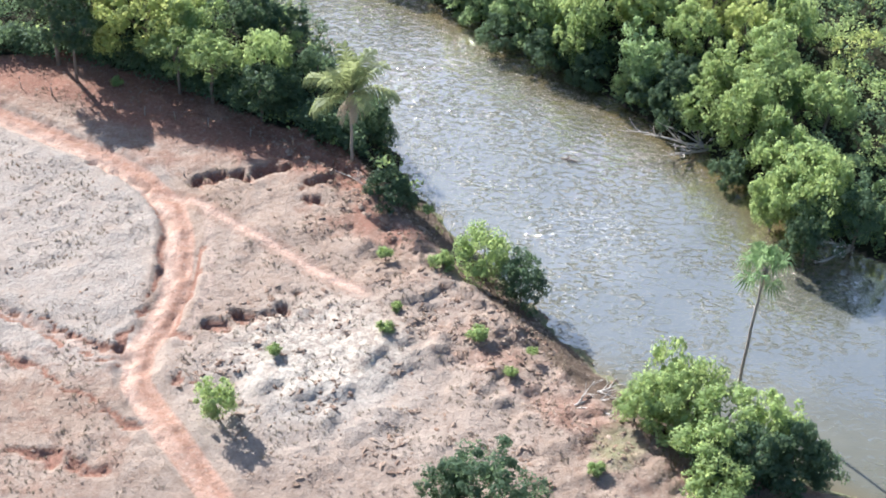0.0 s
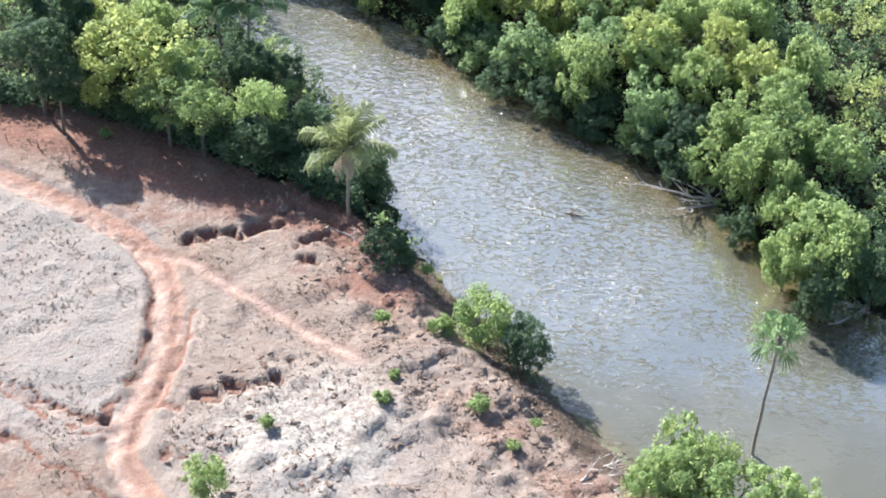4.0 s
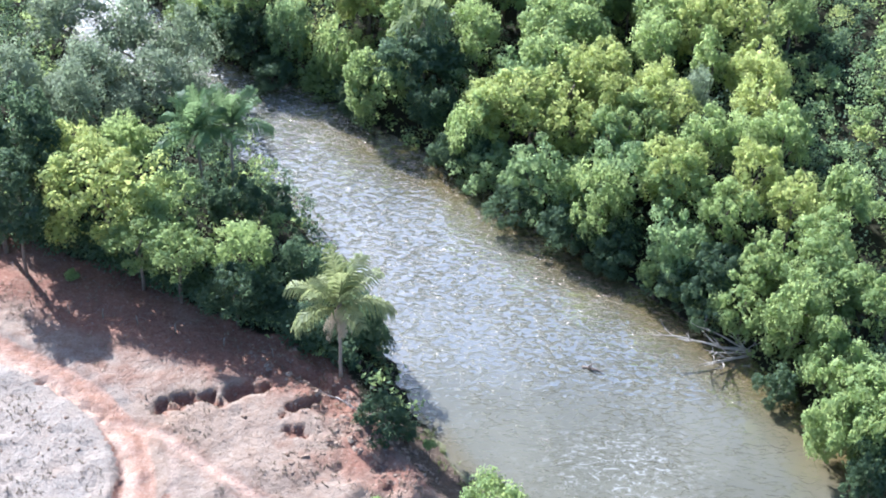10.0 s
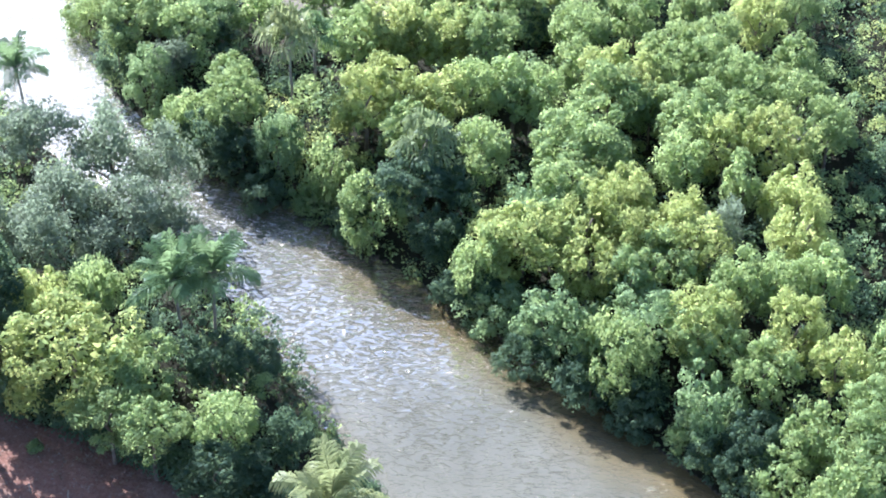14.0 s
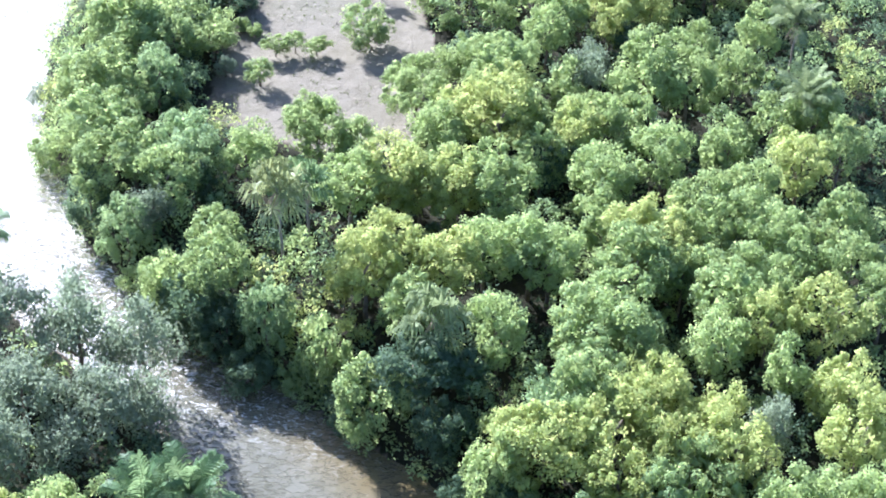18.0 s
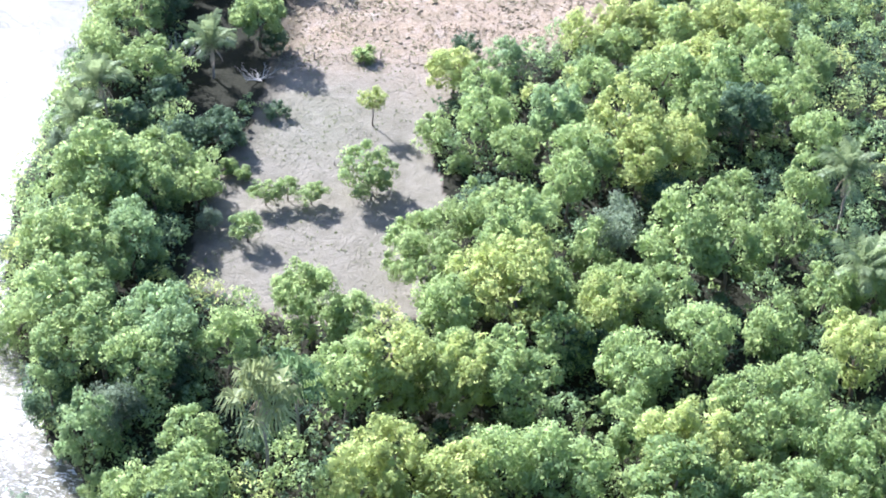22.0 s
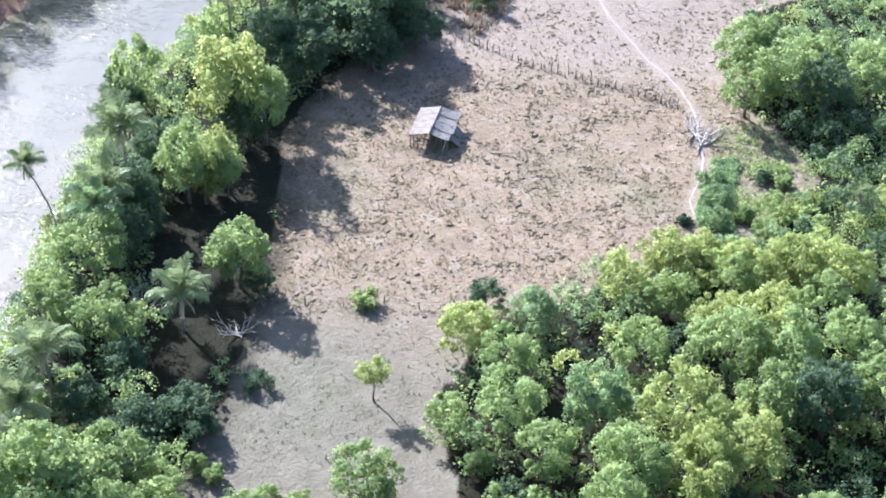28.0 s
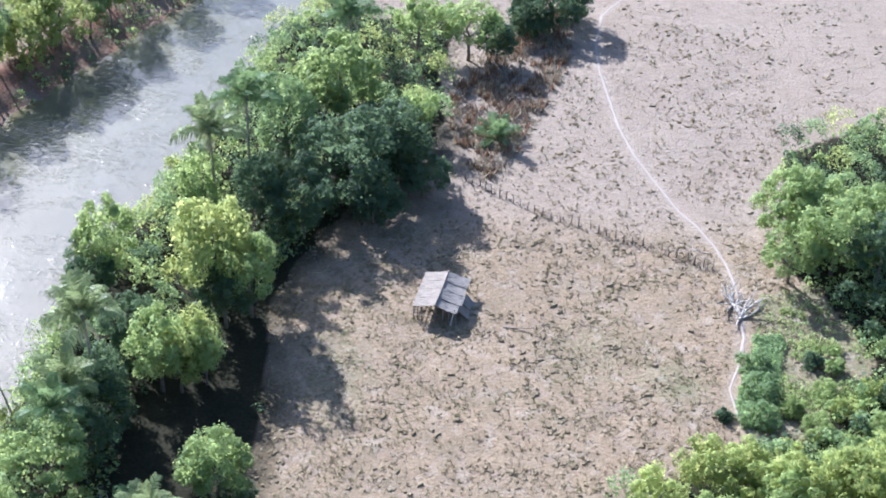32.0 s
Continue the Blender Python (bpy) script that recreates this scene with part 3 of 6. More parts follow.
green = 0.7 * np.exp(-(((gx + 21) / 8) ** 2 + ((gy - 303) / 9) ** 2)) + 0.5 * np.exp(-(((gx - 10) / 9) ** 2 + ((gy - 352) / 10) ** 2)) + 0.6 * np.exp(-(((gx - 20) / 4) ** 2 + ((gy - 346) / 5) ** 2)) + 0.7 * inside(gx, gy, SCRUB) + 0.55 * np.exp(-(((gx + 20) / 7) ** 2 + ((gy - 345) / 16) ** 2)) + 0.45 * np.exp(-(((gx + 12) / 8) ** 2 + ((gy - 378) / 9) ** 2)) + 0.26 * (1 - ramp(gy, 312, 324))
shore_grass = (1 - ramp(m["d"], 0.8, 3.2)) * dry * m["left"] * (gy > 110) * (gy < 215) + 0.8 * np.exp(-(((gx - 17.5) / 3) ** 2 + ((gy - 113) / 4) ** 2) ** 2)
mask(ground_mesh, "green", north * green + 0.9 * shore_grass)
mask(ground_mesh, "chalk", south * np.exp(-(((gx + 12) / 10) ** 2 + ((gy - 126) / 8) ** 2) ** 2))
mask(ground_mesh, "bed", 1 - dry)
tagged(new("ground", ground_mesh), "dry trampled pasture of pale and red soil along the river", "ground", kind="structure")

# ---- river ----
def even(line, n):
    line = np.array(line, float)
    s = np.concatenate([[0], np.cumsum(np.hypot(*np.diff(line, axis=0).T))])
    return np.stack([np.interp(np.linspace(0, s[-1], n), s, line[:, k]) for k in (0, 1)], 1)


a, b = even(LEFT_BANK, 420), even(RIGHT_BANK, 420)
k = np.linspace(-0.35, 1.35, 26)[None, :, None]
strip = a[:, None] * (1 - k) + b[:, None] * k
wx, wy = strip[..., 0], strip[..., 1]
n1, n2 = wx.shape
idx = np.arange(n1 * n2).reshape(n1, n2)
faces = np.stack([idx[:-1, :-1], idx[1:, :-1], idx[1:, 1:], idx[:-1, 1:]], -1).reshape(-1, 4)
water_mesh = mesh_of("water", np.stack([wx, wy, np.full(wx.shape, WATER)], -1).reshape(-1, 3).tolist(), faces.tolist(), RIVER_WATER, True)
dl, _ = along(wx, wy, LEFT_BANK)
dr, _ = along(wx, wy, RIGHT_BANK)
mask(water_mesh, "shoal", (0.95 - 0.8 * ramp(wy, 205, 225)) * (1 - ramp(dr + 1.5 * noise2(wx, wy, 5, 61, 2), 1.0, 9.0)) + 0.5 * (1 - ramp(dl, 0.3, 2.0)))
mask(water_mesh, "still", ramp(wy + 6 * noise2(wx, wy, 9, 62, 2), 248, 272))
mask(water_mesh, "calm", ramp(wy + 8 * noise2(wx, wy, 12, 64, 2), 285, 330))
mask(water_mesh, "rapid", 0.42 * ramp(wy + 5 * noise2(wx, wy, 9, 66, 2), 158, 182) * (1 - ramp(wy, 258, 276)) + np.exp(-(((wx + 22) / 24) ** 2 + ((wy - 208) / 30) ** 2)) + 0.5 * np.exp(-(((wx - 18) / 12) ** 2 + ((wy - 158) / 14) ** 2)))
mask(water_mesh, "foam", 0.9 * np.exp(-((dr - 5.0) / 5.0) ** 2) * ramp(wy + 3 * noise2(wx, wy, 6, 67, 2), 204, 220) * (1 - ramp(wy, 246, 260)) + 1.2 * np.exp(-(((wx + 42) / 8) ** 2 + ((wy - 236) / 12) ** 2)) + 0.5 * np.exp(-(((wx - 18) / 7) ** 2 + ((wy - 151) / 5) ** 2)))
tagged(new("water", water_mesh), "brown slow river with rippled glinting surface", "river", kind="structure")

# ---- trees ----
def leaf_faces(r, centres, sizes, leaves, leaf, squash=0.8, shell=(0.55, 1.12), wide=0.62):
    """Leaves as loose faces over clumps, and for each a soft normal, half the leaf's own and half its clump's."""
    out, soft = [], []
    for c, s in zip(centres, sizes):
        v = r.normal(size=(leaves, 3))
        v[:, 2] += 0.30
        v /= np.linalg.norm(v, axis=1)[:, None]
        p = c + v * s * r.uniform(*shell, (leaves, 1)) * np.array([1, 1, squash])
        n = v + 0.6 * r.normal(size=(leaves, 3)) + np.array([0, 0, 0.45])
        n /= np.linalg.norm(n, axis=1)[:, None]
        n *= np.where((n * v).sum(1) < 0, -1, 1)[:, None]
        u = np.cross(n, r.normal(size=(leaves, 3)))
        u /= np.linalg.norm(u, axis=1)[:, None]
        w = np.cross(n, u)
        size = leaf * r.uniform(0.5, 1.3, (leaves, 1))
        out.append(np.stack([p - u * size * 0.9, p + u * size * 0.55 - w * size * wide, p + u * size * 0.75 + w * size * wide], 1))
        m = 0.65 * v + 0.45 * n
        soft.append(m / np.linalg.norm(m, axis=1)[:, None])
    return np.concatenate(out), np.concatenate(soft)


def crown_mesh(seed, clumps, leaves, leaf, low, clump, mat, open_crown=False):
    """A crown of radius about 1: a few rounded lobes, clumps of leaves over their outsides, and larger shaded leaves within."""
    r = np.random.default_rng(seed)
    lobes, radii = [np.array([0.0, 0.0, 0.15])], [0.62]
    while len(lobes) < 9:
        v = r.normal(size=3)
        v /= np.linalg.norm(v)
        c = v * r.uniform(0.38, 0.60)
        if v[2] > low * 0.8 and min(np.linalg.norm(c - o) for o in lobes) > 0.30:
            lobes.append(c)
            radii.append(r.uniform(0.26, 0.45))
    lobes, radii = np.array(lobes), np.array(radii)
    centres, sizes = [], []
    while len(centres) < clumps:
        k = r.integers(len(lobes))
        v = r.normal(size=3)
        v /= np.linalg.norm(v)
        c = lobes[k] + v * radii[k] * (r.uniform(0.3, 1.0) if open_crown else 1.0)
        gap = np.linalg.norm(lobes - c, axis=1) / radii
        gap[k] = 9
        if c[2] > low * 0.75 and (open_crown or gap.min() > 0.85) and v[2] > -0.75:
            centres.append(c)
            sizes.append(clump * r.uniform(0.55, 1.3))
    outer = leaf_faces(r, np.array(centres), np.array(sizes), leaves, leaf)
    inner = leaf_faces(r, lobes, radii * 0.8, 4 if open_crown else 40, leaf * 2.1, 0.9, (0.3, 0.95))
    return faces_mesh("crown", np.concatenate([outer[0], inner[0]]), mat, np.concatenate([outer[1], inner[1]]))


CROWNS = {}


def crown_of(tone, k, size):
    """Crowns are shared between trees of one tone; small ones have fewer and larger leaves."""
    band = 0 if size < 1.7 else 1 if size < 3.2 else 2
    key = (tone, k, band)
    if key not in CROWNS:
        seed = 100 + k + 17 * len(tone) + 7 * band
        if band == 0:
            CROWNS[key] = crown_mesh(seed, 24, 64, 0.085, -0.7, 0.28, LEAVES[tone])
        elif tone == "grey":
            CROWNS[key] = crown_mesh(seed, 130, 34, 0.040, -0.8, 0.20, LEAVES[tone], True)
        elif band == 1:
            CROWNS[key] = crown_mesh(seed, 36 + 2 * k, 96, 0.050, -0.8, 0.22 + 0.015 * (k % 3), LEAVES[tone])
        else:
            CROWNS[key] = crown_mesh(seed, 50 + 4 * k, 124, 0.037 + 0.003 * (k % 3), -0.8, 0.175 + 0.015 * (k % 3), LEAVES[tone])
    return CROWNS[key]


def trunk_mesh(seed):
    r = random.Random(seed)
    pts = [(0.012 * r.uniform(-1, 1) * i, 0.012 * r.uniform(-1, 1) * i, i / 5 - 0.04) for i in range(6)]
    return mesh_of("trunk", *tube(pts, [0.032, 0.026, 0.023, 0.020, 0.017, 0.012]), BARK, True)


def limb_mesh(seed):
    r = random.Random(seed)
    pts = [(0, 0, 0)]
    for i in range(4):
        x, y, z = pts[-1]
        pts.append((x + 0.13 + r.uniform(-.02, .02), y + r.uniform(-.05, .05), z + 0.09 + r.uniform(-.03, .04)))
    return mesh_of("limb", *tube(pts, [0.02, 0.016, 0.013, 0.009, 0.005], 5), BARK, True)


TRUNKS, BOUGHS = [trunk_mesh(k) for k in range(4)], [limb_mesh(k) for k in range(4)]
COUNT, PLACED = [0], []
LABELS = {"bright": "with a bright yellow-green crown", "green": "with a dense mid-green crown", "deep": "with a shady dark green crown", "blue": "with a layered blue-green crown",
          "grey": "with a thin grey-green crown", "olive": "with a pale olive-yellow crown"}


def tree(x, y, r, tall, tone="green", flat=0.9):
    """A tree at x, y with a crown of that radius and total height above the pasture; the crown's own half height is r * flat."""
    COUNT[0] += 1
    c = COUNT[0]
    rnd = random.Random(c)
    z = land(x, y)
    shrub = tall < 2.9 or r > 0.72 * tall
    size = "small bush " if r < 1.3 else "broad bush " if shrub else "tall tree " if tall > 11.5 else "tree "
    if inside(x, y, FOREST):
        where, group = "in the riverside forest", "forest trees"
    elif inside(x, y, LEFT_WOOD):
        where, group = "beside the bare pasture", "trees beside the bare pasture"
    elif y < 230:
        where, group = "on the river bank", "trees of the river bank"
    else:
        where, group = "in the dry clearing", "trees of the clearing"
    PLACED.append((x, y, r))
    base = new("bush" if shrub else "tree")
    base.location = (x, y, z - 0.05)
    tagged(base, size + LABELS[tone] + " " + where, "bush" if shrub else "tree", group)
    half = r * flat
    middle = max(tall - z - half * 0.95, half * 0.55)
    shore = float(min(along(x, y, RIGHT_BANK)[0], along(x, y, LEFT_BANK)[0])) < 3.5 or bool(inside(x, y, RIVER))
    if shore and r > 2 and not (y < 165 and x < 20) and not (y > 330 and x < -55):  # crowns at the water's edge hang down to it
        half = max(half, 0.52 * (tall - WATER))
        middle = tall - z - half * 0.95
    elif r > 2 and (inside(x, y, FOREST) or inside(x, y, LEFT_WOOD)):  # crowns of a closed wood reach far down
        half = max(half, 0.42 * (tall - z))
        middle = tall - z - half * 0.95
    thick = max(min(tall, 2.4 * r), 2.0)
    part("trunk", TRUNKS[c % 4], base, Matrix.Diagonal((thick, thick, middle + 0.3 * half, 1)))
    turn = rnd.uniform(0, 360)
    for i in range(3):
        part("limb", BOUGHS[(c + i) % 4], base, pose(0, 0, max(middle - 0.55 * half, 0.1), 0, 0, turn + 120 * i + rnd.uniform(-25, 25)) @ Matrix.Diagonal((r * 1.2, r * 1.2, half * 1.5, 1)))
    part("crown", crown_of(tone, c % 4, r), base, pose(0, 0, middle - 0.08 * half, rnd.uniform(-6, 6), rnd.uniform(-6, 6), rnd.uniform(0, 360)) @ Matrix.Diagonal((r * rnd.uniform(1.06, 1.2), r * rnd.uniform(1.06, 1.2), half * 1.2, 1)))
    return base


# ---- palms ----
def frond_mesh(lift, droop, mat, pairs=26, blade=0.20, seed=0, hang=0.32):
    """A feathered frond 1 long, along x, that rises by lift degrees and bends down by droop."""
    r = random.Random(seed)
    pts, a, x, z = [], radians(lift), 0.0, 0.0
    steps = 12
    for i in range(steps + 1):
        pts.append((x, 0, z))
        x, z = x + math.cos(a) / steps, z + math.sin(a) / steps
        a -= radians(droop) * (0.35 + 1.3 * i / steps) / steps
    v, f = tube(pts, [0.014 * (1 - 0.8 * i / steps) for i in range(steps + 1)], 4)
    for side in (-1, 1):
        for i in range(pairs):
            s = 0.12 + 0.87 * i / pairs
            k = min(int(s * steps), steps - 1)
            p, q = Vector(pts[k]), Vector(pts[k + 1])
            at = p.lerp(q, s * steps - k)
            d = (q - p).normalized()
            long = blade * (0.55 + 0.75 * math.sin(math.pi * min(1, s * 1.02)) ** 0.7) * r.uniform(0.85, 1.1)
            out = (d * 0.55 + Vector((0, side, 0)) * 0.85 + Vector((0, 0, r.uniform(-0.35, 0.15)))).normalized()
            tip = at + out * long + Vector((0, 0, -hang * long))
            mid = at + out * long * 0.55 + Vector((0, 0, 0.02 * long))
            w = d * 0.0155
            b = len(v)
            v += [at - w * 0.6, at + w * 0.6, mid + w, mid - w, tip]
            f += [(b, b + 1, b + 2, b + 3), (b + 3, b + 2, b + 4)]
    return mesh_of("frond", v, f, mat)


def fan_mesh(lift, mat, seed=0):
    """A fan leaf 1 long: a bare stalk with a pleated, drooping fan at its end."""
    r = random.Random(seed)
    a = radians(lift)
    hub = Vector((0.52 * math.cos(a), 0, 0.52 * math.sin(a)))
    v, f = tube([(0, 0, 0), tuple(hub * 0.55 + Vector((0, 0, 0.02))), tuple(hub)], [0.016, 0.013, 0.01], 4)
    fwd, side, up = Vector((math.cos(a), 0, math.sin(a))), Vector((0, 1, 0)), Vector((-math.sin(a), 0, math.cos(a)))
    for i in range(17):
        g = radians(-128 + 256 * i / 16)
        d = fwd * math.cos(g) + side * math.sin(g)
        long = 0.46 * (0.75 + 0.25 * math.cos(g)) * r.uniform(0.9, 1.08)
        mid = hub + d * long * 0.6 + up * r.uniform(-0.05, 0.09)
        tip = hub + d * long + Vector((0, 0, -0.26 * r.uniform(0.6, 1.5)))
        w = (side * math.cos(g) - fwd * math.sin(g)) * 0.030 + up * r.uniform(-0.022, 0.022)
        b = len(v)
        v += [hub - w * 0.1, hub + w * 0.1, mid + w, mid - w, tip]
        f += [(b, b + 1, b + 2, b + 3), (b + 3, b + 2, b + 4)]
    return mesh_of("frond", v, f, mat)


FRONDS = {tone: [frond_mesh(lift, droop, LEAVES[tone], 32, 0.22, i, hang) for i, (lift, droop, hang) in enumerate(((85, 34, 0.2), (73, 58, 0.3), (60, 82, 0.45), (45, 95, 0.6), (28, 95, 0.7)))] for tone in ("palm", "pale_palm", "sun_palm")}
FANS = {tone: [fan_mesh(lift, LEAVES[tone], i) for i, lift in enumerate((70, 45, 20, -10))] for tone in ("palm", "pale_palm", "fan_palm", "sun_palm")}
DEAD_FRONDS = [frond_mesh(lift, droop, LEAVES["skirt"], 18, 0.13, 9 + i) for i, (lift, droop) in enumerate(((-50, 40), (-68, 25)))]


def palm(x, y, hub, length=4.6, count=18, tone="palm", lean=(0, 0), fans=False, dead=7, label="feather palm with arching green fronds", thick=0.19):
    """A palm with its foot at x, y and its crown's heart at that height above the pasture, set off by lean."""
    COUNT[0] += 1
    r = random.Random(900 + COUNT[0])
    z = land(x, y)
    rise = hub - z
    base = tagged(new("palm_tree"), label, "palm tree", "palms")
    base.location = (x, y, z - 0.1)
    n = 9
    pts = [(lean[0] * (i / n) ** 1.7 + 0.04 * math.sin(i * 2.1), lean[1] * (i / n) ** 1.7, rise * i / n) for i in range(n + 1)]
    trunk_shape = tube(pts, [thick * (1.25 if i == 0 else 1.0 - 0.25 * i / n) for i in range(n + 1)], 9)
    part("trunk", mesh_of("trunk", *trunk_shape, PALM_BARK, True), base)
    top = (lean[0], lean[1], rise)
    heart = part("heart", mesh_of("heart", *tube([(0, 0, -0.5), (0, 0, 0.1), (0, 0, 0.6)], [thick * 0.9, thick * 1.7, thick * 0.4], 8), LEAVES["dry_palm"]), base, pose(*top))
    kinds = FANS[tone] if fans else FRONDS[tone]
    for i in range(count):
        k = min(int(i * len(kinds) / count), len(kinds) - 1)
        s = length * r.uniform(0.85, 1.1)
        part("frond", kinds[k], base, pose(*top, 0, 0, i * 137.5 + r.uniform(-12, 12)) @ pose(0, 0, 0, r.uniform(-15, 15), r.uniform(-7, 7), 0) @ Matrix.Scale(s, 4))
    for i in range(dead):
        part("dead_frond", DEAD_FRONDS[i % 2], base, pose(*top, 0, r.uniform(-8, 8), i * 360 / dead + r.uniform(-20, 20)) @ Matrix.Scale(length * r.uniform(0.45, 0.65), 4), "brown hanging dead frond" if i == 0 else "")
    return base


palm(-10.4, 160.2, 8.8, 6.0, 15, "sun_palm", (0, 0.2), dead=18, label="solitary feather palm with pale fronds and a dry skirt")
palm(31.4, 126.2, 11.4, 3.6, 13, "fan_palm", (0.7, 0.2), True, 5, "slender fan palm leaning over the river", 0.19)
palm(-24.8, 191.3, 9.5, 5.4, 15, "palm", (0.3, 0.2), dead=3)
palm(-28.1, 190.3, 9.3, 5.4, 15, "palm", (-0.4, 0), dead=3)
palm(-52.0, 228.0, 11.0, 4.6, 16, "palm", (-0.5, 0.3), dead=3)
palm(-20.2, 235.0, 12.6, 5.0, 20, "sun_palm", (-0.3, 0), True, 22, "tall fan palm with a grey skirt of dead leaves")
palm(-17.8, 241.0, 9.6, 4.0, 15, "palm", (0, 0), True, 8, "fan palm rising out of the forest")
palm(-3.0, 218.4, 8.6, 4.8, 20, "pale_palm", (0, 0), True, 10, "fan palm with drooping grey-green leaves")
palm(-45.7, 338.0, 13.0, 5.2, 18, "pale_palm", (-0.6, 0), dead=6)
palm(-35.9, 315.2, 5.2, 5.0, 17, "pale_palm", (0, 0), dead=4)
palm(-48.3, 302.6, 6.4, 4.8, 17, "pale_palm", (-0.4, 0), dead=5)
palm(-49.7, 296.0, 4.8, 4.4, 16, "pale_palm", (-0.3, 0), dead=4)
palm(-56.2, 339.6, 6.2, 3.2, 20, "pale_palm", (-3.2, 0.5), dead=8, label="thin leaning palm hanging over the river", thick=0.13)
palm(-47.8, 328.8, 7.8, 4.4, 16, "palm", (-0.3, 0), dead=4)
palm(-34.7, 385.8, 14.0, 5.2, 18, "palm", (0, 0), dead=4)
palm(-37.9, 377.0, 13.6, 5.2, 18, "pale_palm", (-0.4, 0), dead=6)
palm(-47.6, 334.0, 7.0, 4.6, 16, "pale_palm", (-0.6, 0), dead=4)
palm(-23.9, 423.4, 8.0, 5.4, 18, "palm", (0, 0), dead=3)
palm(46.2, 340.5, 5.0, 3.0, 16, "pale_palm", (0, 0), True, 9, "fan palm with withered grey leaves")
palm(44.4, 281.0, 9.0, 5.0, 17, "pale_palm", (0, 0), dead=5)
palm(42.6, 262.0, 9.0, 5.0, 17, "pale_palm", (0, 0), dead=5)
palm(-1.2, 401.2, 0.5, 4.2, 13, "palm", (0, 0), dead=2, label="young stemless palm in the dry pasture", thick=0.12)

# ---- trees one by one: x, y, crown radius, height, tone, crown shape ----
tree(-20.8, 115.2, 2.3, 5.4, "green", 1.0)
tree(-5.6, 152.6, 3.1, 3.6, "deep", 0.85)
tree(23.1, 114.2, 2.8, 3.8, "green", 0.86)
tree(19.5, 116.7, 2.2, 3.8, "green", 0.88)
tree(27.1, 109.5, 3.1, 3.8, "deep", 0.89)
tree(33.1, 109.0, 3.1, 3.6, "deep", 0.93)
tree(36.5, 111.4, 2.4, 2.7, "deep", 0.89)
tree(5.0, 140.2, 3.1, 5.0, "green", 1.15)
tree(9.1, 137.4, 2.9, 3.9, "deep", 1.2)
tree(23.7, 120.8, 2.8, 7.6, "green", 0.97)
tree(24.7, 117.3, 3.6, 7.4, "green", 0.87)
tree(21.2, 116.2, 2.8, 6.3, "green", 0.86)
tree(27.5, 113.3, 3.5, 7.3, "green", 1.00)
tree(31.8, 113.5, 3.3, 6.8, "green", 0.90)
tree(33.8, 110.5, 3.0, 5.8, "deep", 0.97)
tree(25.5, 110.6, 3.0, 5.6, "green", 0.91)
tree(29.5, 109.6, 3.3, 6.0, "deep", 0.94)
tree(5.2, 104.0, 4.5, 7.6, "deep", 0.85)
tree(1.2, 105.2, 2.5, 5.2, "deep", 0.90)
tree(26.1, 106.2, 3.1, 4.9, "green", 0.98)
tree(40.5, 150.8, 4.3, 6.7, "green", 0.91)
tree(47.0, 148.4, 4.1, 6.7, "deep", 0.95)
tree(38.2, 152.3, 2.9, 5.6, "green", 0.94)
tree(43.3, 150.3, 3.8, 8.0, "green", 0.83)
tree(41.3, 146.9, 3.1, 4.8, "deep", 0.96)
tree(-37.4, 180.9, 6.7, 13.9, "bright", 0.93)
tree(-43.1, 189.5, 3.5, 10.9, "bright", 0.87)
tree(-37.2, 191.9, 2.8, 10.2, "green", 0.83)
tree(-31.1, 179.2, 4.2, 10.9, "green", 0.98)
tree(-28.1, 171.1, 3.6, 9.6, "green", 0.91)
tree(-21.4, 172.3, 3.2, 9.9, "green", 0.95)
tree(-15.3, 173.4, 2.4, 7.1, "deep", 0.93)
tree(-21.7, 167.8, 3.6, 7.7, "deep", 0.95)
tree(-17.7, 170.5, 2.8, 5.6, "deep", 0.99)
tree(-32.5, 173.3, 3.5, 9.0, "green", 0.89)
tree(-13.9, 165.5, 3.0, 4.2, "deep", 0.96)
tree(-7.8, 166.7, 2.6, 5.1, "deep", 0.87)
tree(-19.7, 185.6, 2.8, 5.6, "deep", 0.99)
tree(-23.8, 182.5, 3.4, 9.6, "deep", 0.98)
tree(-48.5, 188.4, 5.3, 15.2, "deep", 0.84)
tree(-48.6, 179.1, 4.4, 13.6, "deep", 0.84)
tree(-45.6, 175.4, 3.1, 10.6, "deep", 0.86)
tree(-52.4, 202.3, 4.9, 13.6, "grey", 0.99)
tree(-44.1, 199.2, 4.1, 12.5, "grey", 0.90)
tree(-44.4, 183.2, 3.2, 11.9, "deep", 0.93)
tree(-9.9, 163.8, 2.6, 1.1, "deep", 0.85)
tree(42.2, 155.4, 4.8, 6.9, "green", 0.91)
tree(39.0, 171.1, 3.9, 9.3, "green", 0.89)
tree(34.6, 173.4, 3.1, 8.6, "green", 0.88)
tree(46.0, 165.7, 3.5, 9.1, "green", 0.93)
tree(25.7, 180.0, 4.0, 7.5, "blue", 0.93)
tree(24.8, 178.6, 3.5, 2.3, "green", 0.98)
tree(28.9, 173.3, 3.4, 3.7, "deep", 0.94)
tree(31.9, 170.5, 3.5, 5.3, "green", 0.99)
tree(36.5, 166.2, 3.7, 8.4, "green", 0.97)
tree(39.5, 161.2, 3.4, 7.2, "green", 1.00)
tree(26.2, 187.1, 3.9, 9.4, "green", 0.94)
tree(20.4, 189.9, 3.9, 9.1, "blue", 0.85)
tree(14.9, 204.2, 4.1, 11.8, "bright", 0.97)
tree(7.9, 203.1, 4.7, 10.4, "bright", 0.99)
tree(5.6, 198.6, 4.3, 3.2, "blue", 0.98)
tree(11.0, 193.3, 4.5, 6.8, "blue", 0.92)
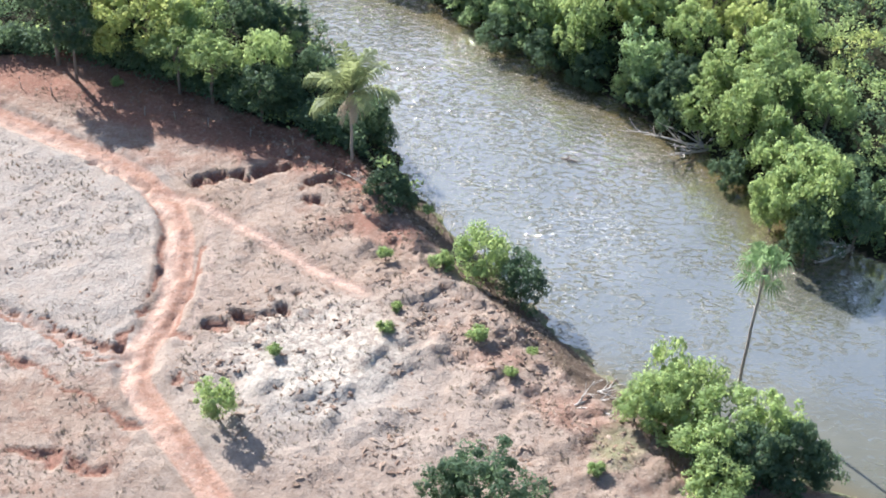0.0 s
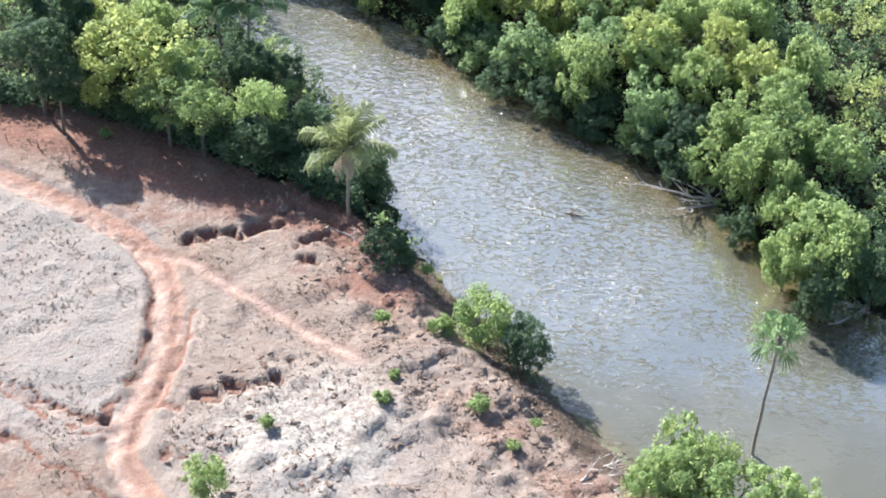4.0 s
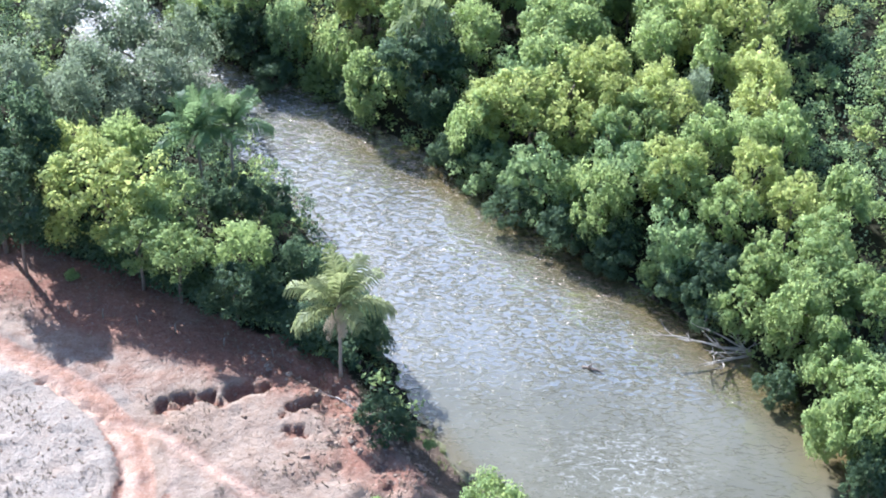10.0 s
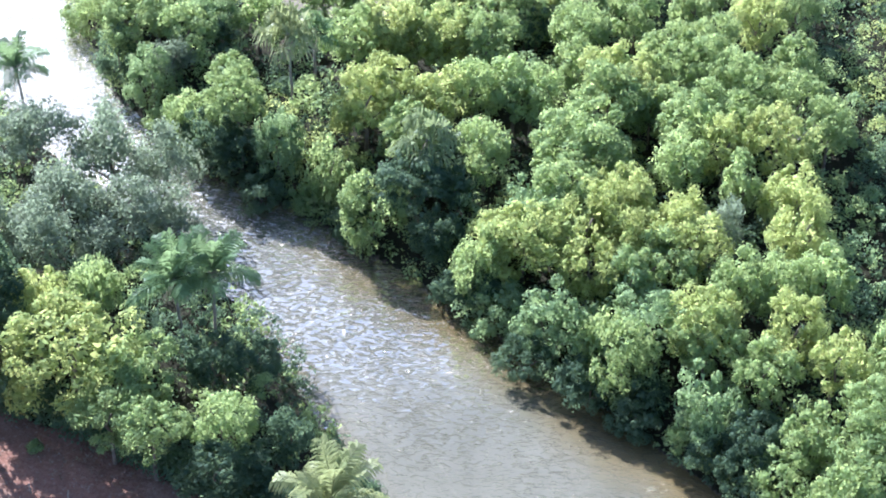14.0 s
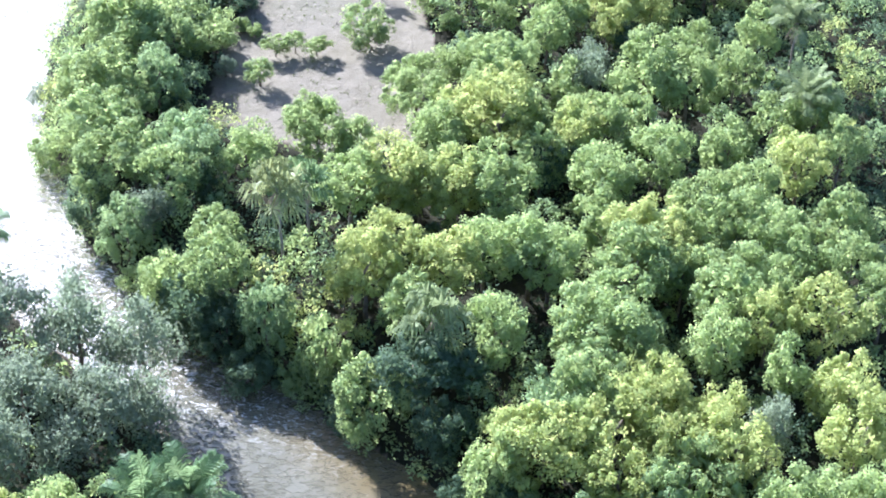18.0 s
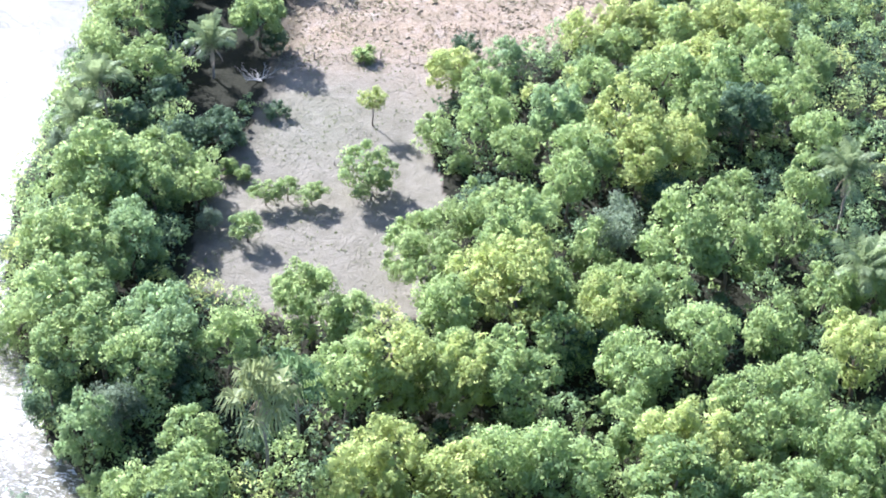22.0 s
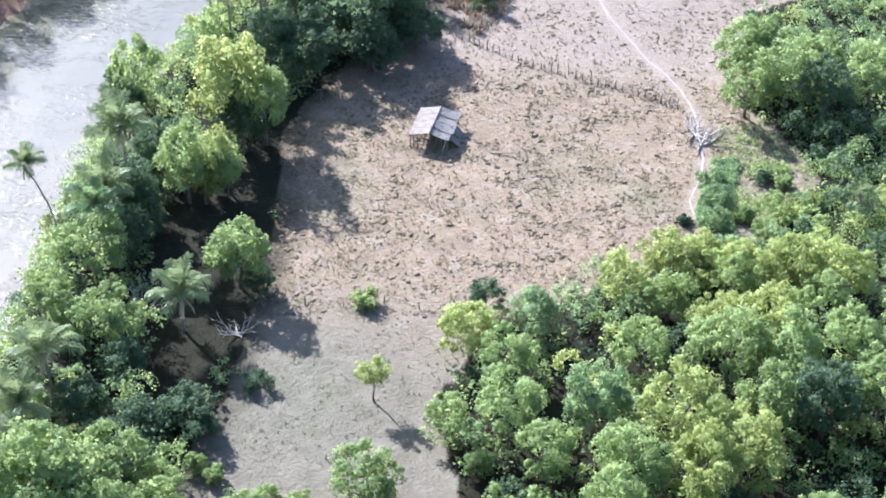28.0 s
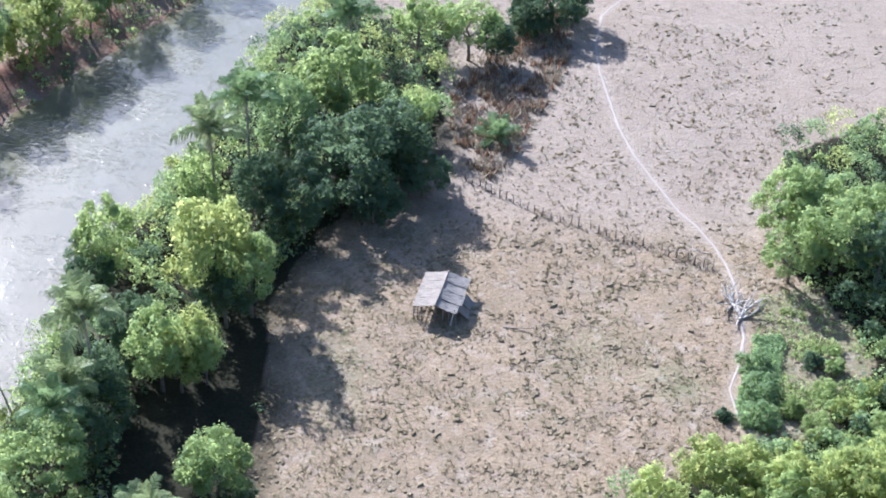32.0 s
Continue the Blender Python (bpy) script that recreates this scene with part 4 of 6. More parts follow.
tree(17.6, 186.4, 3.7, 8.4, "green", 0.95)
tree(3.0, 202.5, 3.2, 7.6, "green", 0.86)
tree(19.3, 205.8, 3.7, 11.4, "bright", 0.97)
tree(26.1, 201.9, 3.9, 11.4, "bright", 0.92)
tree(12.3, 209.8, 4.0, 11.3, "green", 0.87)
tree(-5.1, 214.4, 4.4, 8.5, "deep", 0.83)
tree(-9.2, 213.3, 4.3, 7.4, "green", 0.97)
tree(-16.5, 219.2, 2.8, 1.8, "green", 1.00)
tree(-11.0, 213.1, 2.8, 1.5, "deep", 0.84)
tree(14.7, 187.0, 3.7, 2.7, "deep", 0.96)
tree(19.9, 184.2, 3.1, 2.3, "deep", 0.89)
tree(8.0, 190.9, 3.2, 1.9, "deep", 0.85)
tree(-2.0, 209.2, 3.7, 6.0, "deep", 0.87)
tree(0.3, 203.0, 2.9, 1.8, "deep", 0.96)
tree(21.6, 198.0, 4.2, 10.9, "green", 0.98)
tree(34.7, 161.2, 2.4, 1.1, "deep", 0.81)
tree(40.2, 154.0, 2.9, 1.8, "green", 0.93)
tree(-1.3, 230.3, 4.2, 11.3, "bright", 0.83)
tree(-10.6, 228.5, 4.2, 11.7, "bright", 0.95)
tree(-5.4, 222.7, 4.1, 10.4, "green", 0.88)
tree(3.7, 219.7, 3.6, 10.4, "green", 0.98)
tree(-12.2, 216.2, 3.1, 3.2, "deep", 1.00)
tree(14.6, 217.2, 5.5, 12.7, "green", 0.91)
tree(18.9, 209.8, 3.7, 11.5, "bright", 1.00)
tree(9.6, 208.5, 3.8, 10.2, "blue", 0.88)
tree(5.6, 204.5, 3.5, 8.8, "bright", 0.83)
tree(23.6, 203.4, 3.2, 10.9, "bright", 0.93)
tree(27.7, 224.5, 4.4, 11.4, "green", 0.83)
tree(9.5, 230.8, 4.0, 11.3, "green", 0.86)
tree(18.8, 229.8, 4.8, 12.0, "green", 0.89)
tree(-21.1, 224.4, 3.3, 8.9, "blue", 0.93)
tree(-26.5, 229.5, 4.0, 10.3, "green", 0.85)
tree(-32.8, 231.5, 3.8, 6.2, "green", 0.83)
tree(-25.7, 225.6, 4.1, 4.4, "deep", 0.98)
tree(-22.8, 220.2, 3.0, 1.5, "deep", 0.88)
tree(-14.4, 219.3, 2.9, 8.8, "green", 0.99)
tree(25.1, 189.0, 4.0, 10.8, "bright", 0.98)
tree(30.3, 194.7, 3.5, 10.9, "green", 0.89)
tree(34.8, 187.0, 3.6, 11.1, "bright", 0.90)
tree(38.2, 182.2, 3.5, 11.1, "bright", 0.91)
tree(44.4, 183.9, 3.0, 10.6, "green", 0.94)
tree(34.1, 194.8, 2.9, 10.5, "green", 0.93)
tree(31.2, 181.8, 3.3, 9.9, "green", 0.92)
tree(40.6, 175.1, 3.8, 10.3, "green", 0.93)
tree(38.4, 167.4, 4.0, 8.8, "green", 0.99)
tree(43.0, 169.0, 3.2, 8.8, "green", 0.91)
tree(40.9, 158.5, 4.1, 6.5, "green", 0.90)
tree(26.2, 176.7, 3.2, 2.1, "deep", 0.95)
tree(29.7, 176.0, 3.2, 5.6, "deep", 0.86)
tree(15.9, 190.1, 2.9, 6.4, "green", 0.87)
tree(3.1, 201.6, 3.0, 4.0, "deep", 1.00)
tree(18.9, 182.1, 2.7, 1.5, "deep", 0.91)
tree(-49.1, 220.9, 5.6, 11.9, "grey", 0.92)
tree(-40.9, 221.2, 5.6, 11.4, "grey", 0.82)
tree(-33.6, 219.6, 4.6, 9.4, "grey", 0.89)
tree(-43.9, 209.1, 5.5, 10.8, "grey", 0.92)
tree(-36.5, 209.1, 5.0, 8.9, "grey", 0.82)
tree(-31.9, 211.2, 3.6, 7.1, "grey", 0.93)
tree(-46.4, 202.6, 4.6, 9.1, "grey", 0.93)
tree(-39.3, 203.2, 3.7, 6.9, "grey", 0.83)
tree(-44.6, 191.9, 2.3, 8.0, "bright", 0.89)
tree(-38.0, 193.5, 2.6, 8.3, "green", 0.90)
tree(-42.3, 249.7, 4.4, 10.0, "green", 0.94)
tree(-38.9, 240.5, 3.6, 7.0, "blue", 0.88)
tree(-34.6, 247.1, 4.0, 9.6, "green", 0.95)
tree(-44.2, 246.5, 3.1, 6.4, "deep", 0.95)
tree(-35.7, 235.3, 3.2, 1.5, "green", 0.82)
tree(-45.2, 257.9, 5.6, 10.4, "green", 0.83)
tree(-51.2, 261.1, 3.7, 2.5, "green", 0.94)
tree(-45.5, 269.0, 4.3, 11.1, "green", 0.99)
tree(-39.2, 269.2, 3.3, 9.7, "blue", 0.87)
tree(-39.5, 251.5, 4.3, 9.7, "green", 0.90)
tree(-34.2, 255.6, 4.1, 9.6, "blue", 0.93)
tree(-36.8, 243.4, 3.0, 6.5, "grey", 0.88)
tree(-32.3, 248.5, 3.9, 7.3, "deep", 0.89)
tree(-27.9, 237.6, 3.3, 7.7, "green", 0.88)
tree(-29.8, 227.9, 4.2, 6.4, "deep", 0.89)
tree(-26.0, 251.4, 3.6, 9.2, "olive", 0.93)
tree(-17.6, 257.3, 4.1, 10.4, "olive", 0.87)
tree(-13.1, 244.6, 4.5, 10.8, "olive", 0.89)
tree(-5.0, 246.2, 3.9, 10.6, "bright", 0.96)
tree(-0.9, 246.6, 3.8, 11.0, "bright", 0.82)
tree(4.5, 244.4, 3.8, 11.3, "green", 0.92)
tree(-7.9, 233.2, 4.3, 10.8, "bright", 0.95)
tree(2.3, 232.7, 3.6, 11.0, "green", 0.88)
tree(7.5, 232.3, 4.2, 11.5, "green", 0.86)
tree(15.0, 221.0, 5.1, 12.7, "green", 0.96)
tree(19.8, 212.3, 3.2, 9.6, "bright", 0.86)
tree(15.9, 244.8, 3.8, 11.1, "green", 0.85)
tree(13.9, 256.9, 3.7, 11.1, "bright", 0.90)
tree(19.1, 234.4, 4.3, 11.8, "bright", 0.95)
tree(23.5, 232.8, 3.3, 10.7, "bright", 0.84)
tree(24.0, 252.0, 3.9, 11.2, "green", 0.88)
tree(22.9, 268.2, 5.6, 13.7, "olive", 0.88)
tree(28.7, 267.7, 4.1, 12.8, "olive", 0.97)
tree(3.4, 269.2, 3.9, 11.3, "green", 0.90)
tree(4.7, 258.6, 4.7, 12.3, "bright", 0.97)
tree(-2.4, 257.2, 4.0, 10.2, "olive", 0.85)
tree(-5.8, 265.7, 4.1, 9.4, "olive", 0.88)
tree(13.8, 268.8, 3.0, 10.6, "green", 0.94)
tree(0.5, 215.4, 2.9, 6.7, "deep", 0.98)
tree(-12.9, 229.2, 2.2, 8.8, "bright", 0.87)
tree(29.4, 228.7, 4.2, 11.4, "green", 0.86)
tree(36.2, 231.6, 3.6, 10.9, "green", 0.84)
tree(42.4, 230.7, 3.6, 11.1, "green", 0.92)
tree(26.2, 217.4, 3.1, 10.5, "green", 0.85)
tree(32.0, 220.5, 3.4, 11.1, "bright", 0.97)
tree(38.4, 222.2, 4.3, 12.0, "bright", 0.97)
tree(45.1, 225.0, 3.5, 10.8, "green", 0.85)
tree(38.9, 211.2, 3.6, 11.0, "bright", 0.87)
tree(30.5, 205.7, 3.0, 10.7, "grey", 0.97)
tree(25.8, 208.0, 2.8, 9.5, "bright", 0.94)
tree(20.4, 201.1, 3.1, 10.9, "bright", 0.97)
tree(14.7, 198.8, 3.1, 9.6, "bright", 0.88)
tree(10.6, 204.5, 3.6, 9.9, "olive", 0.84)
tree(18.9, 196.1, 3.0, 9.5, "blue", 0.87)
tree(38.7, 204.2, 3.7, 11.4, "bright", 0.96)
tree(39.3, 195.6, 3.6, 10.9, "green", 0.87)
tree(19.8, 259.8, 3.6, 11.0, "green", 0.88)
tree(9.5, 253.0, 3.1, 9.7, "green", 0.90)
tree(27.8, 242.2, 3.7, 11.1, "green", 0.90)
tree(32.0, 238.8, 3.6, 11.1, "green", 0.89)
tree(18.8, 294.1, 4.9, 12.6, "bright", 0.99)
tree(23.3, 289.8, 4.9, 11.9, "bright", 0.85)
tree(13.3, 288.2, 4.1, 10.2, "green", 0.82)
tree(15.8, 270.6, 3.3, 11.1, "grey", 0.99)
tree(15.1, 259.8, 3.4, 11.2, "olive", 0.98)
tree(6.3, 273.7, 3.9, 10.7, "green", 1.00)
tree(2.7, 262.0, 4.8, 11.1, "bright", 0.90)
tree(8.3, 260.4, 3.4, 10.2, "green", 0.99)
tree(-6.1, 271.2, 3.9, 8.6, "olive", 0.99)
tree(-19.1, 260.2, 3.7, 9.0, "olive", 0.86)
tree(-13.2, 255.9, 3.1, 8.8, "olive", 0.95)
tree(-8.7, 247.8, 4.7, 11.4, "bright", 0.97)
tree(-1.9, 248.6, 3.5, 10.1, "green", 0.94)
tree(3.4, 247.4, 3.5, 11.0, "green", 0.91)
tree(16.8, 247.4, 3.9, 11.2, "green", 0.87)
tree(32.0, 253.8, 3.6, 11.0, "green", 0.88)
tree(40.4, 250.9, 4.2, 11.4, "bright", 0.86)
tree(45.8, 254.3, 3.6, 10.8, "green", 0.83)
tree(33.8, 244.9, 3.4, 11.0, "green", 0.93)
tree(22.0, 237.2, 3.7, 11.0, "bright", 0.87)
tree(16.0, 237.5, 3.1, 10.8, "green", 0.97)
tree(27.9, 237.4, 3.3, 10.6, "green", 0.83)
tree(35.1, 235.8, 3.7, 11.4, "green", 0.98)
tree(42.6, 237.9, 3.9, 11.5, "green", 0.94)
tree(33.6, 226.9, 3.2, 11.0, "green", 0.99)
tree(33.4, 214.5, 3.0, 10.8, "green", 0.98)
tree(24.2, 230.3, 2.6, 9.3, "green", 0.93)
tree(-45.5, 283.2, 5.8, 11.1, "green", 0.92)
tree(-38.7, 281.4, 3.7, 8.9, "green", 0.82)
tree(-34.1, 283.5, 3.1, 6.8, "olive", 0.95)
tree(-40.3, 273.0, 2.9, 8.4, "blue", 0.85)
tree(-49.2, 270.1, 3.7, 8.1, "green", 0.87)
tree(-56.2, 275.7, 2.2, 0.8, "grey", 0.90)
tree(-41.5, 264.1, 3.8, 9.3, "green", 0.91)
tree(-47.1, 261.2, 3.1, 7.6, "green", 0.89)
tree(-31.8, 251.5, 3.6, 9.3, "blue", 0.99)
tree(-36.0, 241.8, 2.9, 7.6, "grey", 0.93)
tree(-32.1, 297.6, 2.6, 4.7, "deep", 0.88)
tree(11.1, 253.8, 3.2, 7.7, "deep", 0.87)
tree(44.4, 262.1, 3.6, 11.4, "green", 0.98)
tree(38.8, 260.7, 3.3, 10.8, "green", 0.91)
tree(5.5, 265.4, 4.0, 10.6, "bright", 0.96)
tree(2.3, 276.3, 3.3, 8.8, "green", 0.88)
tree(17.5, 275.8, 2.7, 9.2, "grey", 0.86)
tree(20.1, 286.5, 4.0, 11.5, "bright", 0.92)
tree(11.4, 282.0, 3.4, 10.1, "green", 0.97)
tree(5.3, 290.4, 3.5, 8.8, "green", 0.85)
tree(10.3, 297.9, 3.6, 10.3, "blue", 0.96)
tree(1.3, 297.7, 3.6, 9.4, "green", 0.99)
tree(-5.1, 297.5, 2.9, 6.1, "olive", 0.97)
tree(-1.8, 292.4, 1.8, 3.4, "green", 0.92)
tree(-2.7, 311.1, 3.8, 8.0, "bright", 0.82)
tree(1.0, 307.1, 3.2, 7.9, "green", 0.93)
tree(-1.2, 319.1, 2.1, 5.9, "deep", 0.93)
tree(4.2, 315.4, 3.1, 7.0, "blue", 0.83)
tree(20.5, 328.0, 2.9, 7.4, "bright", 0.87)
tree(15.0, 321.6, 3.1, 7.8, "bright", 0.93)
tree(20.2, 319.0, 3.0, 7.5, "olive", 0.90)
tree(25.4, 307.2, 4.2, 10.6, "green", 0.91)
tree(31.8, 307.5, 4.2, 10.8, "green", 0.96)
tree(16.2, 308.8, 3.3, 8.5, "green", 0.82)
tree(39.2, 309.6, 3.8, 10.0, "green", 0.83)
tree(45.8, 312.4, 3.4, 9.7, "green", 0.84)
tree(28.5, 299.3, 3.6, 9.9, "green", 0.84)
tree(35.0, 299.6, 4.3, 10.4, "deep", 0.83)
tree(41.2, 301.5, 3.7, 10.5, "green", 1.00)
tree(43.2, 292.9, 3.5, 10.3, "green", 0.97)
tree(26.3, 292.4, 2.9, 10.3, "bright", 0.84)
tree(30.9, 280.0, 3.3, 9.9, "green", 0.91)
tree(39.2, 281.0, 3.3, 10.8, "green", 0.88)
tree(35.4, 272.3, 3.2, 10.7, "green", 0.88)
tree(-30.3, 323.8, 4.2, 9.5, "green", 0.88)
tree(-28.2, 322.8, 2.2, 3.9, "deep", 0.90)
tree(-39.2, 342.0, 3.9, 11.2, "green", 1.35)
tree(-43.5, 347.0, 3.3, 10.0, "deep", 1.2)
tree(-44.8, 337.5, 3.2, 9.0, "deep", 1.2)
tree(-44.5, 329.0, 3.2, 7.6, "deep", 1.1)
tree(-35.1, 345.5, 2.9, 9.2, "bright", 1.35)
tree(-47.6, 323.6, 4.5, 9.6, "green", 0.85)
tree(-51.4, 316.9, 2.7, 7.2, "green", 0.88)
tree(-44.1, 311.6, 3.7, 8.0, "green", 0.84)
tree(-34.2, 287.4, 2.6, 5.3, "olive", 0.92)
tree(-31.1, 291.6, 1.3, 2.1, "olive", 0.91)
tree(-28.8, 290.2, 1.3, 2.0, "olive", 0.86)
tree(-39.4, 289.2, 3.5, 7.8, "green", 0.83)
tree(-45.3, 287.4, 4.1, 8.3, "green", 0.85)
tree(-48.6, 282.3, 3.4, 7.9, "green", 0.89)
tree(-40.4, 283.9, 2.8, 6.5, "green", 0.93)
tree(-40.8, 275.2, 2.5, 7.1, "blue", 0.92)
tree(-44.9, 276.1, 2.7, 6.3, "green", 0.89)
tree(-41.8, 269.8, 2.9, 7.6, "green", 0.96)
tree(-36.7, 269.9, 1.4, 4.2, "green", 0.89)
tree(-42.6, 261.3, 3.3, 8.8, "green", 0.90)
tree(-13.1, 288.0, 4.3, 6.5, "green", 0.9)
tree(-27.0, 276.9, 2.1, 4.3, "green", 0.87)
tree(-13.3, 303.5, 1.7, 6.1, "bright", 0.91)
tree(-15.2, 320.7, 1.6, 2.5, "olive", 0.86)
tree(-26.3, 305.2, 1.8, 2.2, "deep", 0.90)
tree(-31.9, 279.1, 1.9, 3.6, "grey", 0.87)
tree(-2.3, 275.9, 2.6, 7.2, "olive", 0.86)
tree(23.1, 282.6, 3.0, 7.6, "deep", 0.92)
tree(-44.5, 334.4, 3.8, 6.4, "deep", 0.95)
tree(-41.3, 306.3, 3.1, 5.1, "deep", 0.90)
tree(-36.7, 298.1, 3.0, 4.7, "deep", 0.98)
tree(-44.6, 298.6, 2.9, 5.8, "deep", 0.99)
tree(-50.4, 298.3, 2.6, 5.2, "green", 0.89)
tree(-53.1, 295.1, 2.2, 4.0, "grey", 0.93)
tree(-35.2, 357.0, 5.7, 17.2, "bright", 0.96)
tree(-30.9, 356.6, 4.1, 12.4, "green", 0.87)
tree(-49.0, 359.7, 4.6, 13.9, "olive", 0.90)
tree(-50.3, 357.5, 3.3, 9.7, "deep", 0.84)
tree(-37.0, 341.9, 3.2, 9.0, "bright", 1.3)
tree(-34.4, 343.4, 2.2, 8.2, "olive", 1.3)
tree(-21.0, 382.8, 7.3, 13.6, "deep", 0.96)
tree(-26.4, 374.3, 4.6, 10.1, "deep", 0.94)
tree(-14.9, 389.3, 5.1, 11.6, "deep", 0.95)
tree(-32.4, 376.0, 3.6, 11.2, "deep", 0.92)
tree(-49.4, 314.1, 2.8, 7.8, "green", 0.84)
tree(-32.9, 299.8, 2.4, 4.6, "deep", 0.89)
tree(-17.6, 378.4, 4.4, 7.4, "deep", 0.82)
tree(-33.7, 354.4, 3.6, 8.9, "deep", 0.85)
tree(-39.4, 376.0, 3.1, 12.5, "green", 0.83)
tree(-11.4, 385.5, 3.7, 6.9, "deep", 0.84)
tree(35.1, 323.7, 3.9, 9.4, "bright", 0.94)
tree(40.7, 322.9, 3.6, 8.9, "bright", 0.85)
tree(29.6, 324.8, 3.6, 8.0, "bright", 0.88)
tree(24.9, 328.1, 3.0, 6.3, "bright", 0.82)
tree(18.7, 320.3, 3.0, 6.4, "bright", 0.84)
tree(24.1, 326.1, 3.1, 6.6, "bright", 0.91)
tree(28.5, 322.9, 3.4, 7.5, "olive", 0.95)
tree(34.5, 326.6, 3.1, 6.5, "bright", 0.87)
tree(39.8, 328.8, 3.1, 6.6, "bright", 0.87)
tree(25.0, 315.1, 3.2, 7.6, "bright", 0.84)
tree(31.4, 315.4, 3.5, 8.3, "bright", 1.00)
tree(37.7, 318.3, 3.3, 7.9, "olive", 0.92)
tree(-23.8, 401.3, 6.2, 15.4, "green", 0.92)
tree(-30.4, 392.6, 4.8, 13.9, "blue", 0.86)
tree(-25.7, 386.1, 4.8, 10.2, "deep", 0.92)
tree(-17.1, 395.3, 5.0, 9.0, "deep", 0.84)
tree(-12.5, 401.3, 3.0, 7.7, "green", 0.92)
tree(-19.0, 388.6, 4.1, 6.6, "deep", 0.92)
tree(-13.7, 427.3, 4.2, 9.9, "olive", 0.98)
tree(-5.8, 425.9, 5.0, 10.1, "green", 0.85)
tree(-1.4, 425.4, 3.5, 6.8, "deep", 0.83)
tree(-32.5, 384.8, 3.5, 6.3, "deep", 1.00)
tree(36.7, 378.1, 5.1, 9.6, "green", 0.94)
tree(41.1, 369.7, 5.4, 11.0, "green", 0.95)
tree(46.7, 376.7, 4.8, 9.3, "green", 0.95)
tree(35.4, 367.6, 3.9, 8.6, "green", 0.99)
tree(46.2, 366.9, 4.6, 10.0, "deep", 0.95)
tree(53.0, 369.5, 4.6, 11.0, "green", 0.95)
tree(39.6, 378.7, 4.4, 9.9, "green", 0.93)
tree(-73.2, 422.2, 5.2, 8.9, "bright", 0.99)
tree(-69.5, 426.6, 5.0, 9.4, "bright", 0.92)
tree(-79.0, 414.5, 3.8, 7.6, "green", 0.99)
tree(-66.0, 432.0, 3.6, 7.1, "green", 0.89)
tree(-63.5, 436.1, 3.5, 7.9, "bright", 0.86)
tree(-74.0, 430.0, 4.4, 9.1, "green", 0.99)
tree(7.6, 440.1, 6.4, 10.9, "deep", 0.97)
tree(4.0, 435.7, 4.5, 7.3, "deep", 0.99)
tree(28.1, 326.8, 3.3, 6.8, "bright", 0.89)
tree(37.1, 324.6, 3.5, 7.1, "bright", 0.92)
tree(41.4, 338.1, 2.1, 3.0, "olive", 0.89)
tree(34.5, 338.0, 1.9, 2.7, "olive", 0.94)
tree(38.4, 342.1, 1.8, 2.5, "bright", 0.90)
tree(36.3, 345.1, 1.7, 2.3, "olive", 0.82)
tree(32.0, 341.9, 1.5, 2.2, "olive", 0.86)
tree(41.5, 345.3, 1.7, 2.5, "bright", 0.93)
tree(37.8, 335.3, 1.6, 2.3, "olive", 0.82)
tree(30.8, 334.0, 1.6, 2.3, "bright", 0.87)
tree(35.9, 350.6, 1.3, 1.9, "deep", 0.87)
tree(38.4, 349.6, 1.3, 1.9, "green", 0.90)
tree(29.2, 344.8, 2.2, 2.9, "blue", 0.94)
tree(28.9, 350.2, 1.9, 2.4, "blue", 0.89)
tree(28.2, 339.7, 2.2, 2.8, "blue", 0.93)
tree(24.2, 340.3, 1.1, 1.4, "deep", 0.82)
for x, y, r in ((-25.6, 284.6, 2.1), (-20.0, 285.0, 2.2), (-23.0, 285.8, 1.7)):
    tree(x, y, r, 3.3, "olive", 0.55)
for x, y, r in ((-5.7, 141.2, 0.9), (-5.1, 128.8, 0.9), (4.4, 128.2, 1.1), (0.6, 139.5, 1.4), (15.4, 109.3, 0.9), (7.5, 122.8, 0.7), (-16.3, 125.2, 0.8), (-40.5, 174.8, 0.8), (-4.3, 132.4, 0.7), (9.8, 126.0, 0.6), (-1.2, 149.5, 0.7)):
    tree(x, y, r, 0.3 + r * 1.3, "green" if r > 0.75 else "olive", 0.8)


